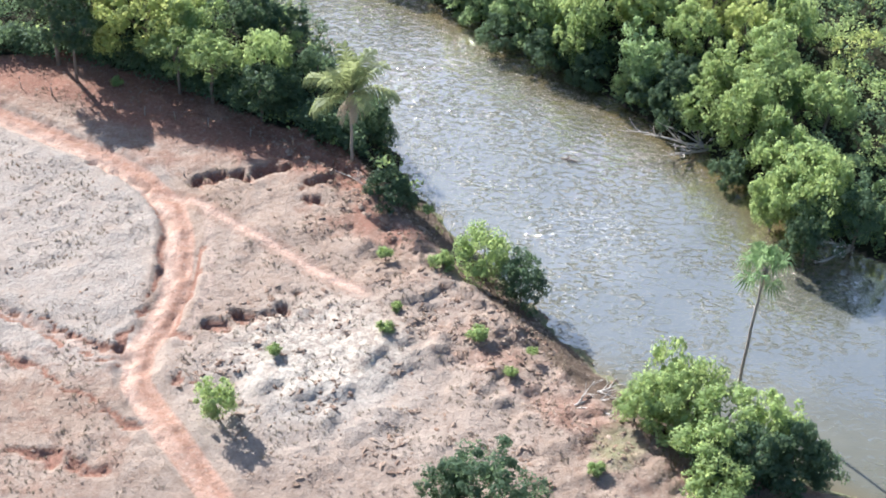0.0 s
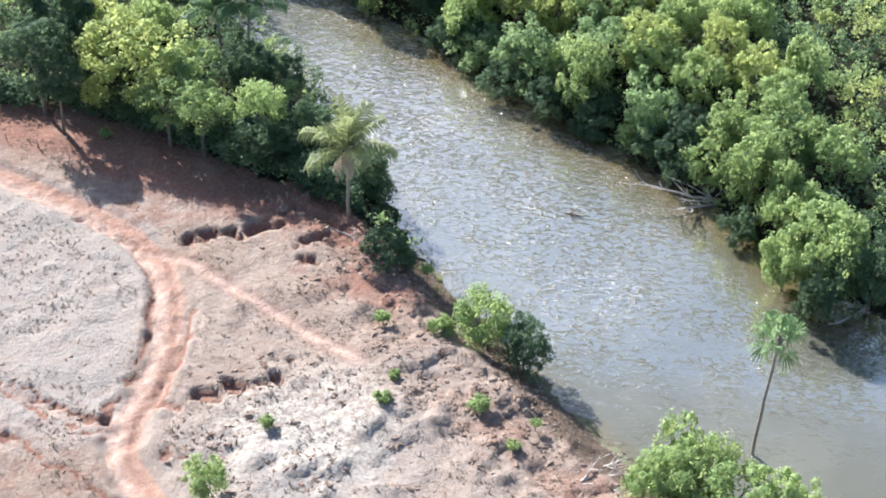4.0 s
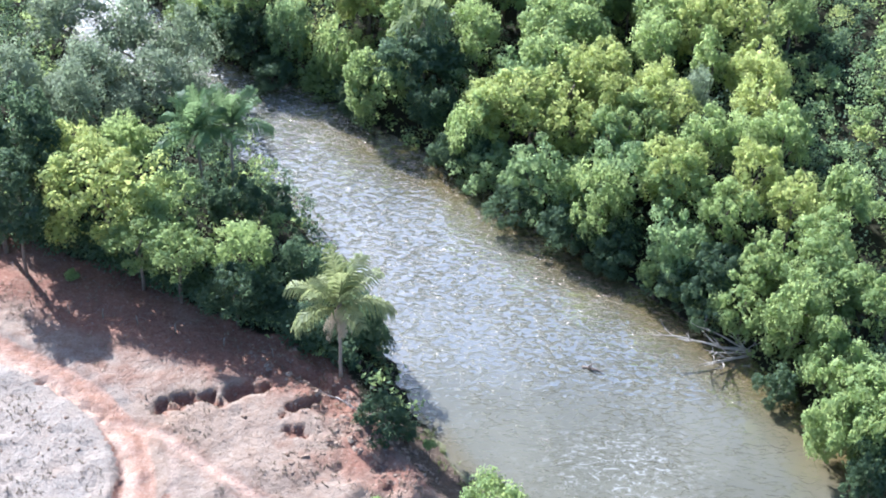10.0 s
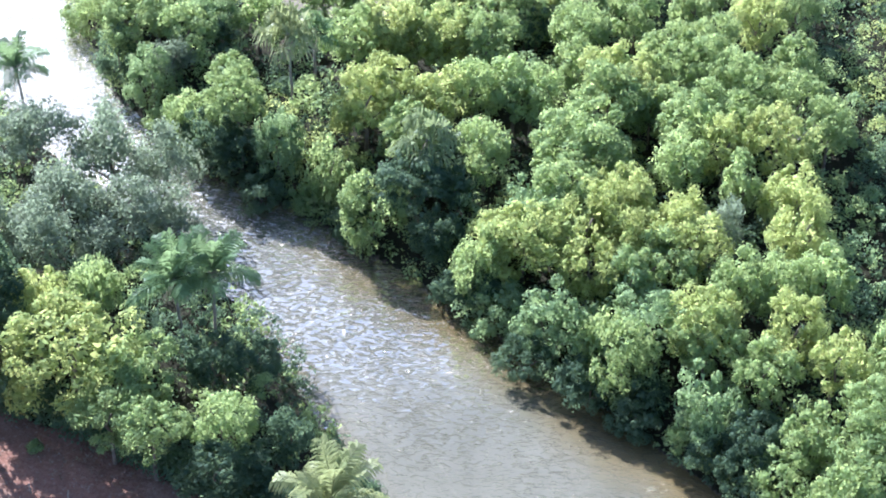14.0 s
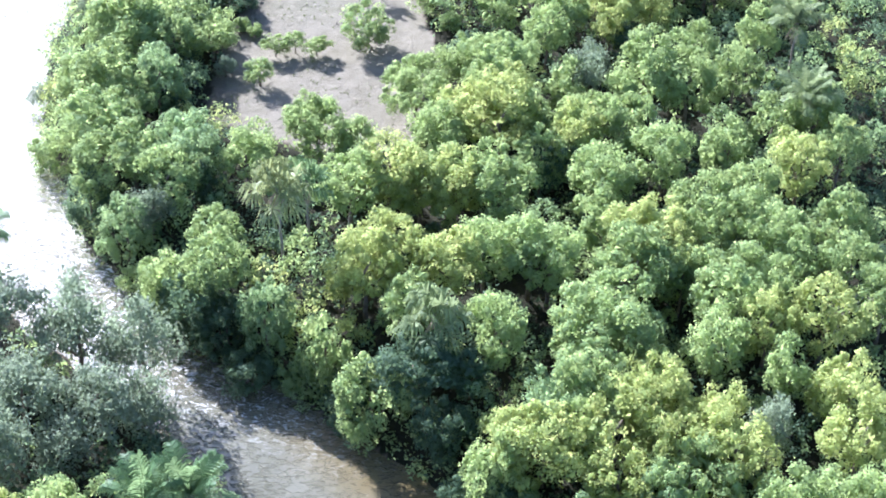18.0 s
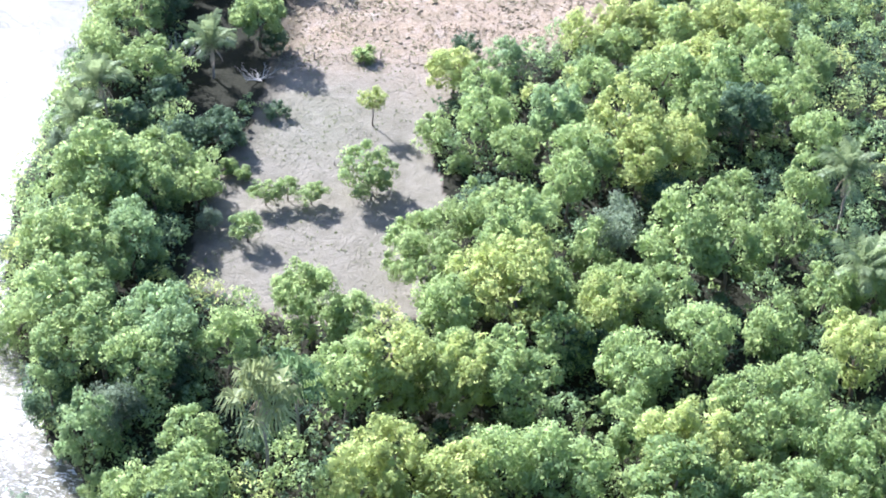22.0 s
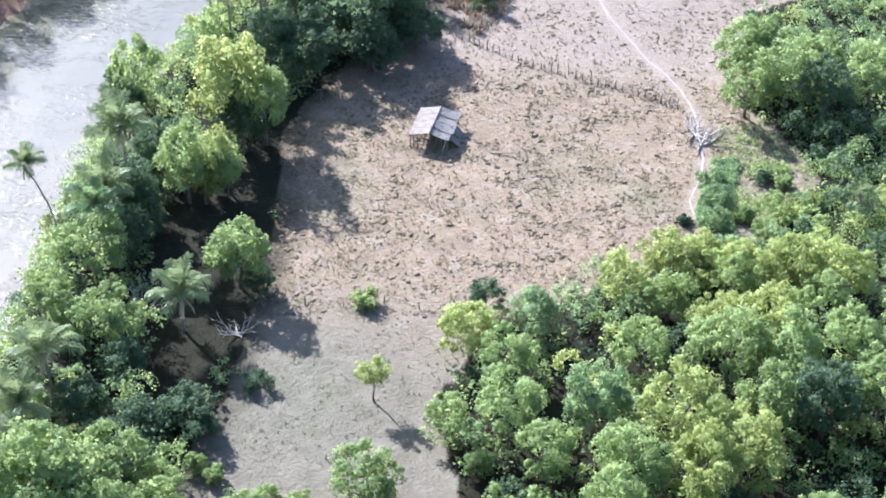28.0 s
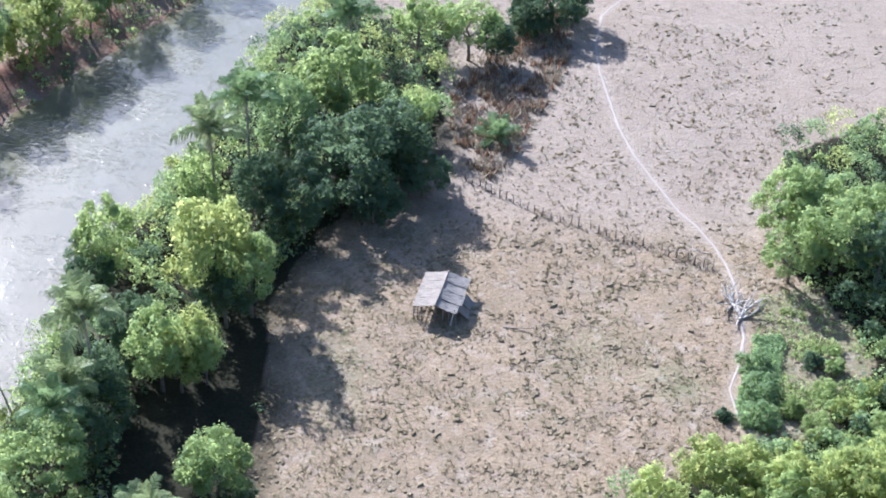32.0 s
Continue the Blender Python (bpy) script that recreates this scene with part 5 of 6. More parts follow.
def fill(ring, tries, x0, x1, y0, y1, lo, hi, tones, label, apart=0.66, up=(1.8, 3.6)):
    """The lesser trees that nobody could count in the gaps between the ones above: one object for each tone."""
    r, q = random.Random(12), np.random.default_rng(12)
    spots = {tone: [] for tone in tones}
    px, py, ps = q.uniform(x0, x1, tries), q.uniform(y0, y1, tries), q.uniform(lo, hi, tries)
    ok = inside(px, py, ring) & ~bare_yard(px, py)
    px, py, ps = px[ok], py[ok], ps[ok]
    pz = height(px, py)[0]
    taken = np.array(PLACED)
    for x, y, z, s in zip(px, py, pz, ps):
        if np.all(np.hypot(taken[:, 0] - x, taken[:, 1] - y) > apart * (s + taken[:, 2])):
            taken = np.vstack([taken, (x, y, s)])
            spots[r.choice(tones)].append((x, y, z + r.uniform(*up), s))
    PLACED[:] = [tuple(v) for v in taken]
    clumps, leaves, leaf = (18, 26, 0.20) if lo > 1.5 else (10, 24, 0.21)
    for tone, found in spots.items():
        centres, sizes = [], []
        for x, y, z, s in found:
            v = q.normal(size=(clumps, 3))
            v /= np.linalg.norm(v, axis=1)[:, None]
            v[:, 2] = abs(v[:, 2]) * 1.1 - 0.45
            centres.append(np.array([x, y, z]) + v * s * np.array([0.75, 0.75, 1]))
            sizes.append(s * q.uniform(0.22, 0.42, clumps))
        if found:
            crowns, soft = leaf_faces(q, np.concatenate(centres), np.concatenate(sizes), leaves, leaf)
            tagged(new("understory", faces_mesh("understory", crowns, LEAVES[tone], soft)), label, "understory", kind="stuff")


fill(FOREST, 4200, -60, 86, 145, 440, 1.9, 3.2, ("green", "deep", "bright", "blue"), "lower trees filling the gaps of the forest")
fill(FOREST, 3000, -60, 74, 145, 440, 1.2, 2.0, ("green", "deep", "blue"), "saplings and bushes under the forest trees", 0.47, (0.9, 2.0))
fill(LEFT_WOOD, 1600, -83, -6, 156, 250, 1.9, 3.0, ("green", "deep"), "lower trees filling the riverside wood")
for i in range(27):  # trees along the edge of the far bank
    x, y = even([(-91, 352), (-87, 384), (-82, 407), (-74, 428), (-66, 445), (-55, 464)], 27)[i]
    tree(x + (i % 3 - 1) * 1.1, y, (3.4, 2.6, 3.9)[i % 3], (10.5, 7.5, 11.5)[i % 3], ("green", "bright", "green", "deep")[i % 4], 0.95)
fill(FAR_WOOD, 700, -110, -40, 310, 480, 2.2, 3.8, ("green", "bright", "deep"), "trees on the far bank of the river")

# ---- undergrowth, grass and clods ----
def scatter(count, x0, x1, y0, y1, keep):
    x, y = rng.uniform(x0, x1, count), rng.uniform(y0, y1, count)
    ok = keep(x, y)
    x, y = x[ok], y[ok]
    return x, y, height(x, y)[0]


def near_line(x, y, line, reach):
    return along(x, y, line)[0] < reach


def wild(x, y):
    ok = inside(x, y, FOREST) | inside(x, y, LEFT_WOOD) | (near_line(x, y, RIGHT_BANK, 5.5) & (x > -70)) | (near_line(x, y, LEFT_BANK, 5.0) & (y > 155))
    return ok & ~inside(x, y, RIVER) & ~bare_yard(x, y)


def clump_stuff(name, x, y, z, rise, size, leaves, leaf, mat, label, category):
    centres = np.stack([x, y, z + rise], 1)
    q, _ = leaf_faces(rng, centres, size, leaves, leaf, 0.75)
    return tagged(new(name, faces_mesh(name, q, mat)), label, category, kind="stuff")


x, y, z = scatter(14000, -74, 78, 108, 456, wild)
half = len(x) // 2
s = rng.uniform(0.7, 1.7, len(x))
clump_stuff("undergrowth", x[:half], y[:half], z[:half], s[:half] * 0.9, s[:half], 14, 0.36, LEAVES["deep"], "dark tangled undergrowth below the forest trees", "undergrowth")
clump_stuff("undergrowth", x[half:], y[half:], z[half:], s[half:] * 0.9, s[half:], 14, 0.36, LEAVES["green"], "green tangled undergrowth below the forest trees", "undergrowth")


x, y, z = scatter(26000, -64, 66, 120, 456, lambda x, y: near_line(x, y, RIGHT_BANK, 4.6) & ~inside(x, y, RIVER))
s = rng.uniform(0.7, 1.6, len(x))
clump_stuff("bank_bushes", x, y, z, s * 0.9 + rng.uniform(0, 1.6, len(x)), s, 24, 0.24, LEAVES["green"], "low bushes hanging over the river's edge", "bushes")
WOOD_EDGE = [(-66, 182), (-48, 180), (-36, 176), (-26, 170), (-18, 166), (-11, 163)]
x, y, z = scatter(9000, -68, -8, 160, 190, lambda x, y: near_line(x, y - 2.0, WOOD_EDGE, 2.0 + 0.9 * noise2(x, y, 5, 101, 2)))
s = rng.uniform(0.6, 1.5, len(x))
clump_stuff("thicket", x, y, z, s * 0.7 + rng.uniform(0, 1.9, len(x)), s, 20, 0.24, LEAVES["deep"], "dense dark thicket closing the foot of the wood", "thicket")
# dark leaf clumps added where deep shadow lies under the overhanging crowns
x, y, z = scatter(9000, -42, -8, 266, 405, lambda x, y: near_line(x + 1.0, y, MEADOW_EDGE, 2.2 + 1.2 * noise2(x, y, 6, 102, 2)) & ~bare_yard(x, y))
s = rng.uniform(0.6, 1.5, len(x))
clump_stuff("thicket", x, y, z, s * 0.7 + rng.uniform(0, 2.2, len(x)), s, 20, 0.24, LEAVES["deep"], "dark leaf clumps standing for deep shade along the dry clearing", "thicket")
CREEPER = [(29.6, 356), (33, 356), (31.4, 347), (30.2, 339), (25.8, 338.6), (26.8, 345.5)]
x, y, z = scatter(5000, 25, 34, 338, 357, lambda x, y: inside(x + 0.7 * noise2(x, y, 2.5, 74, 2), y, CREEPER))
s = rng.uniform(0.25, 0.5, len(x))
clump_stuff("creeper", x, y, z, s * 0.7, s, 12, 0.18, LEAVES["blue"], "dense mat of blue-green creeper beside the path", "creeper")
x, y, z = scatter(3600, 31, 66, 330, 373, lambda x, y: inside(x, y, SCRUB) & ~inside(x, y, CREEPER) & (noise2(x, y, 5, 78, 2) > -0.1) & (y < 356))
s = rng.uniform(0.4, 1.1, len(x))
clump_stuff("scrub", x, y, z, s * 0.6, s, 22, 0.18, LEAVES["olive"], "yellow-green leafy scrub behind the creeper", "scrub")
x, y, z = scatter(2600, 26, 66, 330, 373, lambda x, y: inside(x, y, SCRUB) & ~inside(x, y, CREEPER) & (np.sin((y + 0.35 * x + 0.5 * noise2(x, y, 6, 73, 2)) * 2.9) > 0.25) & (y > 352))
s = rng.uniform(0.35, 0.95, len(x))
clump_stuff("scrub", x, y, z, s * 0.5, s, 20, 0.17, LEAVES["green"], "rows of low green plants in the shade of the trees", "scrub")


def blades(x, y, z, tall, count):
    """Tufts of upright blades, as loose quads."""
    n = len(x)
    cx, cy, cz, h = (np.repeat(v, count) for v in (x, y, z, tall))
    m = n * count
    a, lean = rng.uniform(0, 2 * np.pi, m), rng.uniform(0.2, 0.9, m) * h
    ox, oy = rng.normal(0, 0.22, m) * h * 1.6, rng.normal(0, 0.22, m) * h * 1.6
    p = np.stack([cx + ox, cy + oy, cz - 0.04], 1)
    w = np.stack([-np.sin(a), np.cos(a), np.zeros(m)], 1) * (0.10 * h + 0.02)[:, None]
    t = p + np.stack([np.cos(a) * lean, np.sin(a) * lean, h * rng.uniform(0.6, 1.1, m)], 1)
    return np.stack([p - w, p + w, t + w * 0.35, t - w * 0.35], 1)


def open_north(x, y):
    return ~inside(x, y, FOREST) & ~inside(x, y, RIVER) & ~near_line(x, y, RIGHT_BANK, 6) & ~near_line(x, y, PATH, 1.2) & (x > -60)


def in_south(x, y):
    return ~inside(x, y, LEFT_WOOD) & ~inside(x, y, RIVER) & ~near_line(x, y, TRACK, 3.2) & (along(x, y, LEFT_BANK)[1] < 0) & ~near_line(x, y, BRANCH, 1.0)


x, y, z = scatter(36000, -50, 66, 317, 456, open_north)
keep = (noise2(x, y, 3.0, 71, 2) + noise2(x, y, 14, 72) * 0.6 > -0.15) & ((y < 378) | (rng.uniform(0, 1, len(x)) < 0.14))
x, y, z = x[keep], y[keep], z[keep]
tagged(new("dry_grass", faces_mesh("dry_grass", blades(x, y, z, rng.uniform(0.08, 0.30, len(x)) * np.where(y > 378, 1.7, 1.0), 5), LEAVES["straw"])), "tufts of dry straw-coloured pasture grass", "grass", kind="stuff")
x, y, z = scatter(5200, -46, 40, 318, 440, lambda x, y: open_north(x, y) & (noise2(x, y, 9, 76, 2) > -0.35))
s = rng.uniform(0.12, 0.34, len(x)) * rng.choice([0.8, 1.0, 1.6], len(x))
clump_stuff("pasture_tufts", x, y, z, s * 0.45, s, 14, 0.11, LEAVES["tuft"], "low brownish tufts dotted over the grazed pasture", "grass")
x, y, z = scatter(16000, -45, 40, 258, 372, lambda x, y: open_north(x, y) & ((noise2(x, y, 6, 75, 2) > 0.05) | (np.hypot((x + 21) / 9, (y - 303) / 10) < 1) | (np.hypot((x - 21) / 4, (y - 346) / 5) < 1)) & ((y > 316) | (rng.uniform(0, 1, len(x)) < 0.4)))
tagged(new("green_grass", faces_mesh("green_grass", blades(x, y, z, rng.uniform(0.10, 0.30, len(x)), 6), LEAVES["grass"])), "thin green grass between the dry tufts", "grass", kind="stuff")
x, y, z = scatter(16000, -52, 34, 100, 186, lambda x, y: in_south(x, y) & (noise2(x, y, 4, 77, 2) > 0.0))
tagged(new("dry_stubble", faces_mesh("dry_stubble", blades(x, y, z, rng.uniform(0.08, 0.30, len(x)), 6), LEAVES["straw"])), "sparse grey-brown stubble on the bare pasture", "grass", kind="stuff")
VERGE = [(-32.9, 125.6), (-31.9, 129.2), (-31.1, 132.8), (-30.6, 136.5), (-30.7, 141.3), (-31.5, 148.4), (-34.4, 154.0)]
x, y, z = scatter(7000, -54, 36, 100, 178, lambda x, y: in_south(x, y) & (near_line(x, y, VERGE, 0.7) | (rng.uniform(0, 1, len(x)) < 0.05 + 0.07 * (noise2(x, y, 8, 79, 2) > 0.1)) | (near_line(x, y, LEFT_BANK, 13) & (rng.uniform(0, 1, len(x)) < 0.22))))
s = rng.uniform(0.09, 0.30, len(x)) * rng.choice([0.8, 1.0, 1.0, 1.7], len(x))
clump_stuff("dead_tussocks", x, y, z, s * 0.3, s, 14, 0.09, LEAVES["dry_palm"], "dead brown tussocks dotted over the bare pasture", "grass")
x, y, z = scatter(4500, -14, 45, 108, 165, lambda x, y: near_line(x, y, LEFT_BANK, 3.4) & ~inside(x, y, RIVER) & (y > 140))
tagged(new("bank_grass", faces_mesh("bank_grass", blades(x, y, z, rng.uniform(0.15, 0.5, len(x)), 7), LEAVES["grass"])), "fresh yellow-green grass along the waterline", "grass", kind="stuff")


def clods(x, y, z, size, mat, name, label):
    """Lumps of soil: low, uneven, half sunk."""
    base = np.array([(math.cos(k * math.pi / 3), math.sin(k * math.pi / 3), 0) for k in range(6)] + [(0.55 * math.cos(k * 2.1), 0.55 * math.sin(k * 2.1), 0.62) for k in range(3)])
    faces = [(k, (k + 1) % 6, 6 + (k // 2)) for k in range(6)] + [(1, 2, 7), (3, 4, 8), (5, 0, 6), (6, 7, 8)]
    verts, all_faces = [], []
    for i in range(len(x)):
        a, s = rng.uniform(0, 6.28), size[i]
        c, d = math.cos(a), math.sin(a)
        q = base * (rng.uniform(0.7, 1.2, (9, 1))) * np.array([rng.uniform(0.9, 1.6), 1, rng.uniform(0.5, 1.0)])
        verts.append(np.stack([x[i] + s * (q[:, 0] * c - 0.7 * q[:, 1] * d), y[i] + s * (q[:, 0] * d + 0.7 * q[:, 1] * c), z[i] - 0.05 + s * q[:, 2]], 1))
        all_faces += [tuple(v + 9 * i for v in f) for f in faces]
    return tagged(new(name, mesh_of(name, np.concatenate(verts).tolist(), all_faces, mat)), label, "clods", kind="stuff")


soil = Nodes("loose_red_soil")
g = soil.noise(soil.place(), 4.0, 5.0, 0.7)
tint = soil.add("NewGeometry").outputs["Random Per Island"]
SOIL = soil.finish(soil.mix(tint, soil.mix(g, (0.17, 0.100, 0.066), (0.28, 0.185, 0.132)), soil.mix(g, (0.28, 0.205, 0.15), (0.42, 0.335, 0.255))), 0.95, g, 0.05, 1.0, 0.1)
HUMMOCK = Nodes("trampled_grass_hummocks")
g = HUMMOCK.noise(HUMMOCK.place(), 3.0, 4.0, 0.7)
tint = HUMMOCK.add("NewGeometry").outputs["Random Per Island"]
HUMMOCK = HUMMOCK.finish(HUMMOCK.mix(tint, HUMMOCK.mix(g, (0.14, 0.105, 0.062), (0.24, 0.19, 0.115)), HUMMOCK.mix(g, (0.22, 0.18, 0.11), (0.35, 0.29, 0.19))), 0.95, g, 0.05, 1.0, 0.1)
x, y, z = scatter(3600, -52, 40, 100, 182, lambda x, y: in_south(x, y) & ((noise2(x, y, 5, 81, 2) > 0.12) | (np.hypot((x - 2) / 12, (y - 134) / 12) < 0.9)))
clods(x, y, z, rng.uniform(0.07, 0.22, len(x)) * rng.choice([1, 1, 1, 1.8], len(x)), SOIL, "soil_clods", "scattered clods of red and grey soil")
x, y, z = scatter(9000, -20, 34, 108, 166, lambda x, y: in_south(x, y) & (along(x, y, LEFT_BANK)[0] > 4.0) & (along(x, y, LEFT_BANK)[0] < 15 + 5 * noise2(x, y, 7, 84, 2)) & (noise2(x, y, 3.5, 85, 2) > 0.0))
clods(x, y, z, rng.uniform(0.10, 0.26, len(x)) * rng.choice([1, 1, 1.5, 2.0], len(x)), SOIL, "soil_clods", "broken lumps of red earth along the top of the bank")
x, y, z = scatter(2600, -27, 12, 106, 136, lambda x, y: in_south(x, y) & (noise2(x, y, 3.0, 86, 2) > 0.05))
clods(x, y, z, rng.uniform(0.12, 0.30, len(x)) * rng.choice([1, 1, 1.6], len(x)), SOIL, "soil_clods", "pale and brown lumps on the dug-over ground")
x, y, z = scatter(2600, -56, -30, 100, 168, lambda x, y: in_south(x, y) & (noise2(x, y, 4.0, 87, 2) > 0.1))
clods(x, y, z, rng.uniform(0.07, 0.20, len(x)) * rng.choice([1, 1, 1.6], len(x)), SOIL, "soil_clods", "small clods scattered over the ashen pasture")
x, y, z = scatter(9000, -34, 40, 318, 376, lambda x, y: open_north(x, y) & (noise2(x, y, 2.5, 88, 2) > 0.1))
clods(x, y, z, rng.uniform(0.16, 0.34, len(x)) * rng.choice([1, 1, 1.5], len(x)), HUMMOCK, "hummocks", "low tan hummocks trampled into the grazed pasture")
x, y, z = scatter(5200, -4, 60, 372, 450, lambda x, y: open_north(x, y) & (noise2(x, y, 2.5, 89, 2) > 0.12))
clods(x, y, z, rng.uniform(0.14, 0.34, len(x)) * rng.choice([1, 1, 1.5], len(x)), HUMMOCK, "hummocks", "brown hummocks dotted over the pale upper pasture")

BRACKEN = [(-4, 425), (-9, 412), (-7, 396), (-3, 390), (1, 396), (4.5, 407), (9.5, 424), (12, 447), (3, 442)]
for count, tone, label in ((1200, "bracken", "withered rust-brown bracken along the trees"), (1500, "straw", "bleached dry stalks between the bracken")):
    x, y, z = scatter(count, -14, 13, 386, 448, lambda x, y: inside(x, y, BRACKEN) & (noise2(x, y, 2.2, 104, 2) > -0.2))
    tagged(new("dry_bracken", faces_mesh("dry_bracken", blades(x, y, z, rng.uniform(0.4, 1.2, len(x)), 9), LEAVES[tone])), label, "bracken", kind="stuff")



def ribbon(name, line, wide, mat, label, category):
    """A worn strip laid on the ground."""
    line = even(line, 260)
    d = np.gradient(line, axis=0)
    d /= np.linalg.norm(d, axis=1)[:, None]
    side = np.stack([-d[:, 1], d[:, 0]], 1)
    half = wide * (0.5 + 0.22 * noise2(line[:, 0], line[:, 1], 2.0, 61, 2))[:, None]
    rows = [line - side * half, line - side * half * 0.4, line + side * half * 0.4, line + side * half]
    verts = np.stack([np.concatenate([r, (np.maximum(height(r[:, 0], r[:, 1])[0], height(line[:, 0], line[:, 1])[0] - 0.03) + lift)[:, None]], 1) for r, lift in zip(rows, (0.0, 0.05, 0.05, 0.0))], 1)
    k = np.arange(260 * 4).reshape(260, 4)
    faces = np.stack([k[:-1, :-1], k[:-1, 1:], k[1:, 1:], k[1:, :-1]], -1).reshape(-1, 4)
    return tagged(new(name, mesh_of(name, verts.reshape(-1, 3).tolist(), faces.tolist(), mat, True)), label, category, kind="structure")


dust = Nodes("trodden_pale_dust")
g = dust.noise(dust.place(), 3.0, 5.0, 0.7)
DUST = dust.finish(dust.mix(g, (0.27, 0.23, 0.195), (0.38, 0.33, 0.29)), 0.95, g, 0.05, 1.0, 0.1)
ribbon("footpath", PATH, 0.36, DUST, "narrow pale footpath trodden by cattle through the pasture", "path")

# ---- dead wood ----
def branch(r, start, way, length, thick):
    """One bare branch: its tube, and the points and courses from which twigs fork."""
    pts, p, d = [Vector(start)], Vector(start), Vector(way).normalized()
    n = 5
    for i in range(n):
        d = (d + Vector((r.uniform(-.22, .22), r.uniform(-.22, .22), r.uniform(-.14, .18)))).normalized()
        p = p + d * length / n
        pts.append(p.copy())
    forks = [(pts[r.randint(1, n - 1)], (d + Vector((r.uniform(-1, 1), r.uniform(-1, 1), r.uniform(-.2, .8)))).normalized()) for _ in range(3)]
    return tube(pts, [thick * (1 - 0.8 * i / n) for i in range(n + 1)], 5), forks


def dead_wood(name, x, y, z, stems, label, category, seed, mat=DEAD_WOOD, forked=True):
    """Each stem is a branch with its twigs; a stem is way, length and thickness."""
    r = random.Random(seed)
    base = tagged(new(name), label, category)
    base.location = (x, y, z)
    for way, length, thick in stems:
        shape, forks = branch(r, (r.uniform(-.3, .3), r.uniform(-.3, .3), 0), way, length, thick)
        stem = part("branch", mesh_of("branch", *shape, mat, True), base)
        for at, course in forks if forked else ():
            shape, tips = branch(r, at, course, length * r.uniform(0.35, 0.6), thick * 0.5)
            part("twig", mesh_of("twig", *shape, mat, True), stem)
            for place, aim in tips[:2]:
                shape, _ = branch(r, place, aim, length * r.uniform(0.15, 0.3), thick * 0.28)
                part("twig", mesh_of("twig", *shape, mat, True), stem)
    return base


dead_wood("driftwood", 33.5, 168.5, WATER + 0.2, (((-1, -0.12, 0.03), 9, 0.22), ((-1, -0.45, 0.05), 7.5, 0.18), ((-0.9, 0.2, 0.22), 6.5, 0.14), ((-1, -0.25, 0.3), 6, 0.12), ((-0.8, -0.6, 0.2), 5, 0.12)), "bleached fallen tree lying in the river", "driftwood", 5)
dead_wood("driftwood", 47.2, 149.2, WATER + 0.2, (((-1, -0.6, 0.05), 5.5, 0.2), ((-1, -0.4, 0.25), 4.5, 0.15), ((-0.8, -0.1, 0.15), 4, 0.14), ((-1, -0.8, 0.15), 4, 0.12)), "grey driftwood heap caught at the river bank", "driftwood", 6)
dead_wood("driftwood", 14.9, 166.0, WATER - 0.05, (((1, 0.1, 0.06), 2.4, 0.22),), "dark log sticking out of the river", "driftwood", 7, BARK)
dead_wood("dead_bush", -40.8, 317.8, land(-40.8, 317.8), [((math.cos(a * 2.4), math.sin(a * 2.4), 0.7 + 0.13 * (a % 6)), 4.0 + 0.25 * (a % 4), 0.075) for a in range(18)], "bare grey leafless bush at the edge of the wood", "bush", 8)
dead_wood("brushwood_heap", -29.6, 314.6, land(-29.6, 314.6) + 0.1, [((math.cos(a * 1.3), 0.6 * math.sin(a * 1.3), 0.18), 2.2 + 0.3 * (a % 3), 0.07) for a in range(9)], "pale dead branches heaped below the tree", "brushwood", 18)
dead_wood("fallen_log", -0.5, 356.4, land(-0.5, 356.4) + 0.08, (((1, -0.32, 0.0), 8.5, 0.10), ((1, -0.2, 0.02), 5.0, 0.07)), "long brown bough lying on the grazed pasture", "log", 19, POST_WOOD)
dead_wood("brushwood_heap", 28.0, 362.6, 0.15, [((0.5 * math.cos(a * 1.7), math.sin(a * 1.7), 0.06 + 0.05 * (a % 3)), 2.2 + 0.5 * (a % 3), 0.17) for a in range(10)], "heap of bleached dead branches beside the path", "brushwood", 20)
dead_wood("dead_bush", 41.0, 225.0, land(41, 225) + 5.0, [((math.cos(a * 0.9), math.sin(a * 0.9), 0.9), 3.8, 0.06) for a in range(7)] + [((0, 0, -1), 5.2, 0.14)], "bare grey leafless tree among green crowns", "tree", 9)
dead_wood("brushwood_heap", 28.6, 359.8, 0.15, (((0.5, 1, 0.12), 5.0, 0.20), ((-0.1, 1, 0.08), 3.8, 0.18), ((1, 0.3, 0.1), 3.5, 0.13), ((-0.2, -1, 0.1), 3.2, 0.16), ((0.6, 0.8, 0.5), 4.5, 0.10), ((0.3, 1, 0.2), 3.5, 0.15)), "heap of bleached dead branches beside the path", "brushwood", 10)
dead_wood("dead_bush", 35.5, 372.0, land(35.5, 372), [((math.cos(a), math.sin(a), 1.3), 4.2, 0.07) for a in range(6)], "white leafless shrub in front of green trees", "bush", 11)
dead_wood("fallen_log", 22.6, 375.2, 0.15, (((1, -0.3, 0.01), 3.8, 0.14),), "pale fallen log beside the fence", "log", 12)
dead_wood("fallen_log", 14.0, 119.0, land(14, 119) + 0.1, (((1, 0.5, 0.05), 4.5, 0.14), ((1, 0.15, 0.1), 3.8, 0.1), ((0.7, 0.7, 0.15), 3.2, 0.1)), "grey dead branches lying on the river bank", "log", 13)
dead_wood("fallen_log", 16.5, 121.5, land(16.5, 121.5) + 0.1, (((1, 0.2, 0.02), 3.2, 0.12), ((0.6, -0.5, 0.2), 2.6, 0.08)), "grey dead branches lying on the river bank", "log", 14)
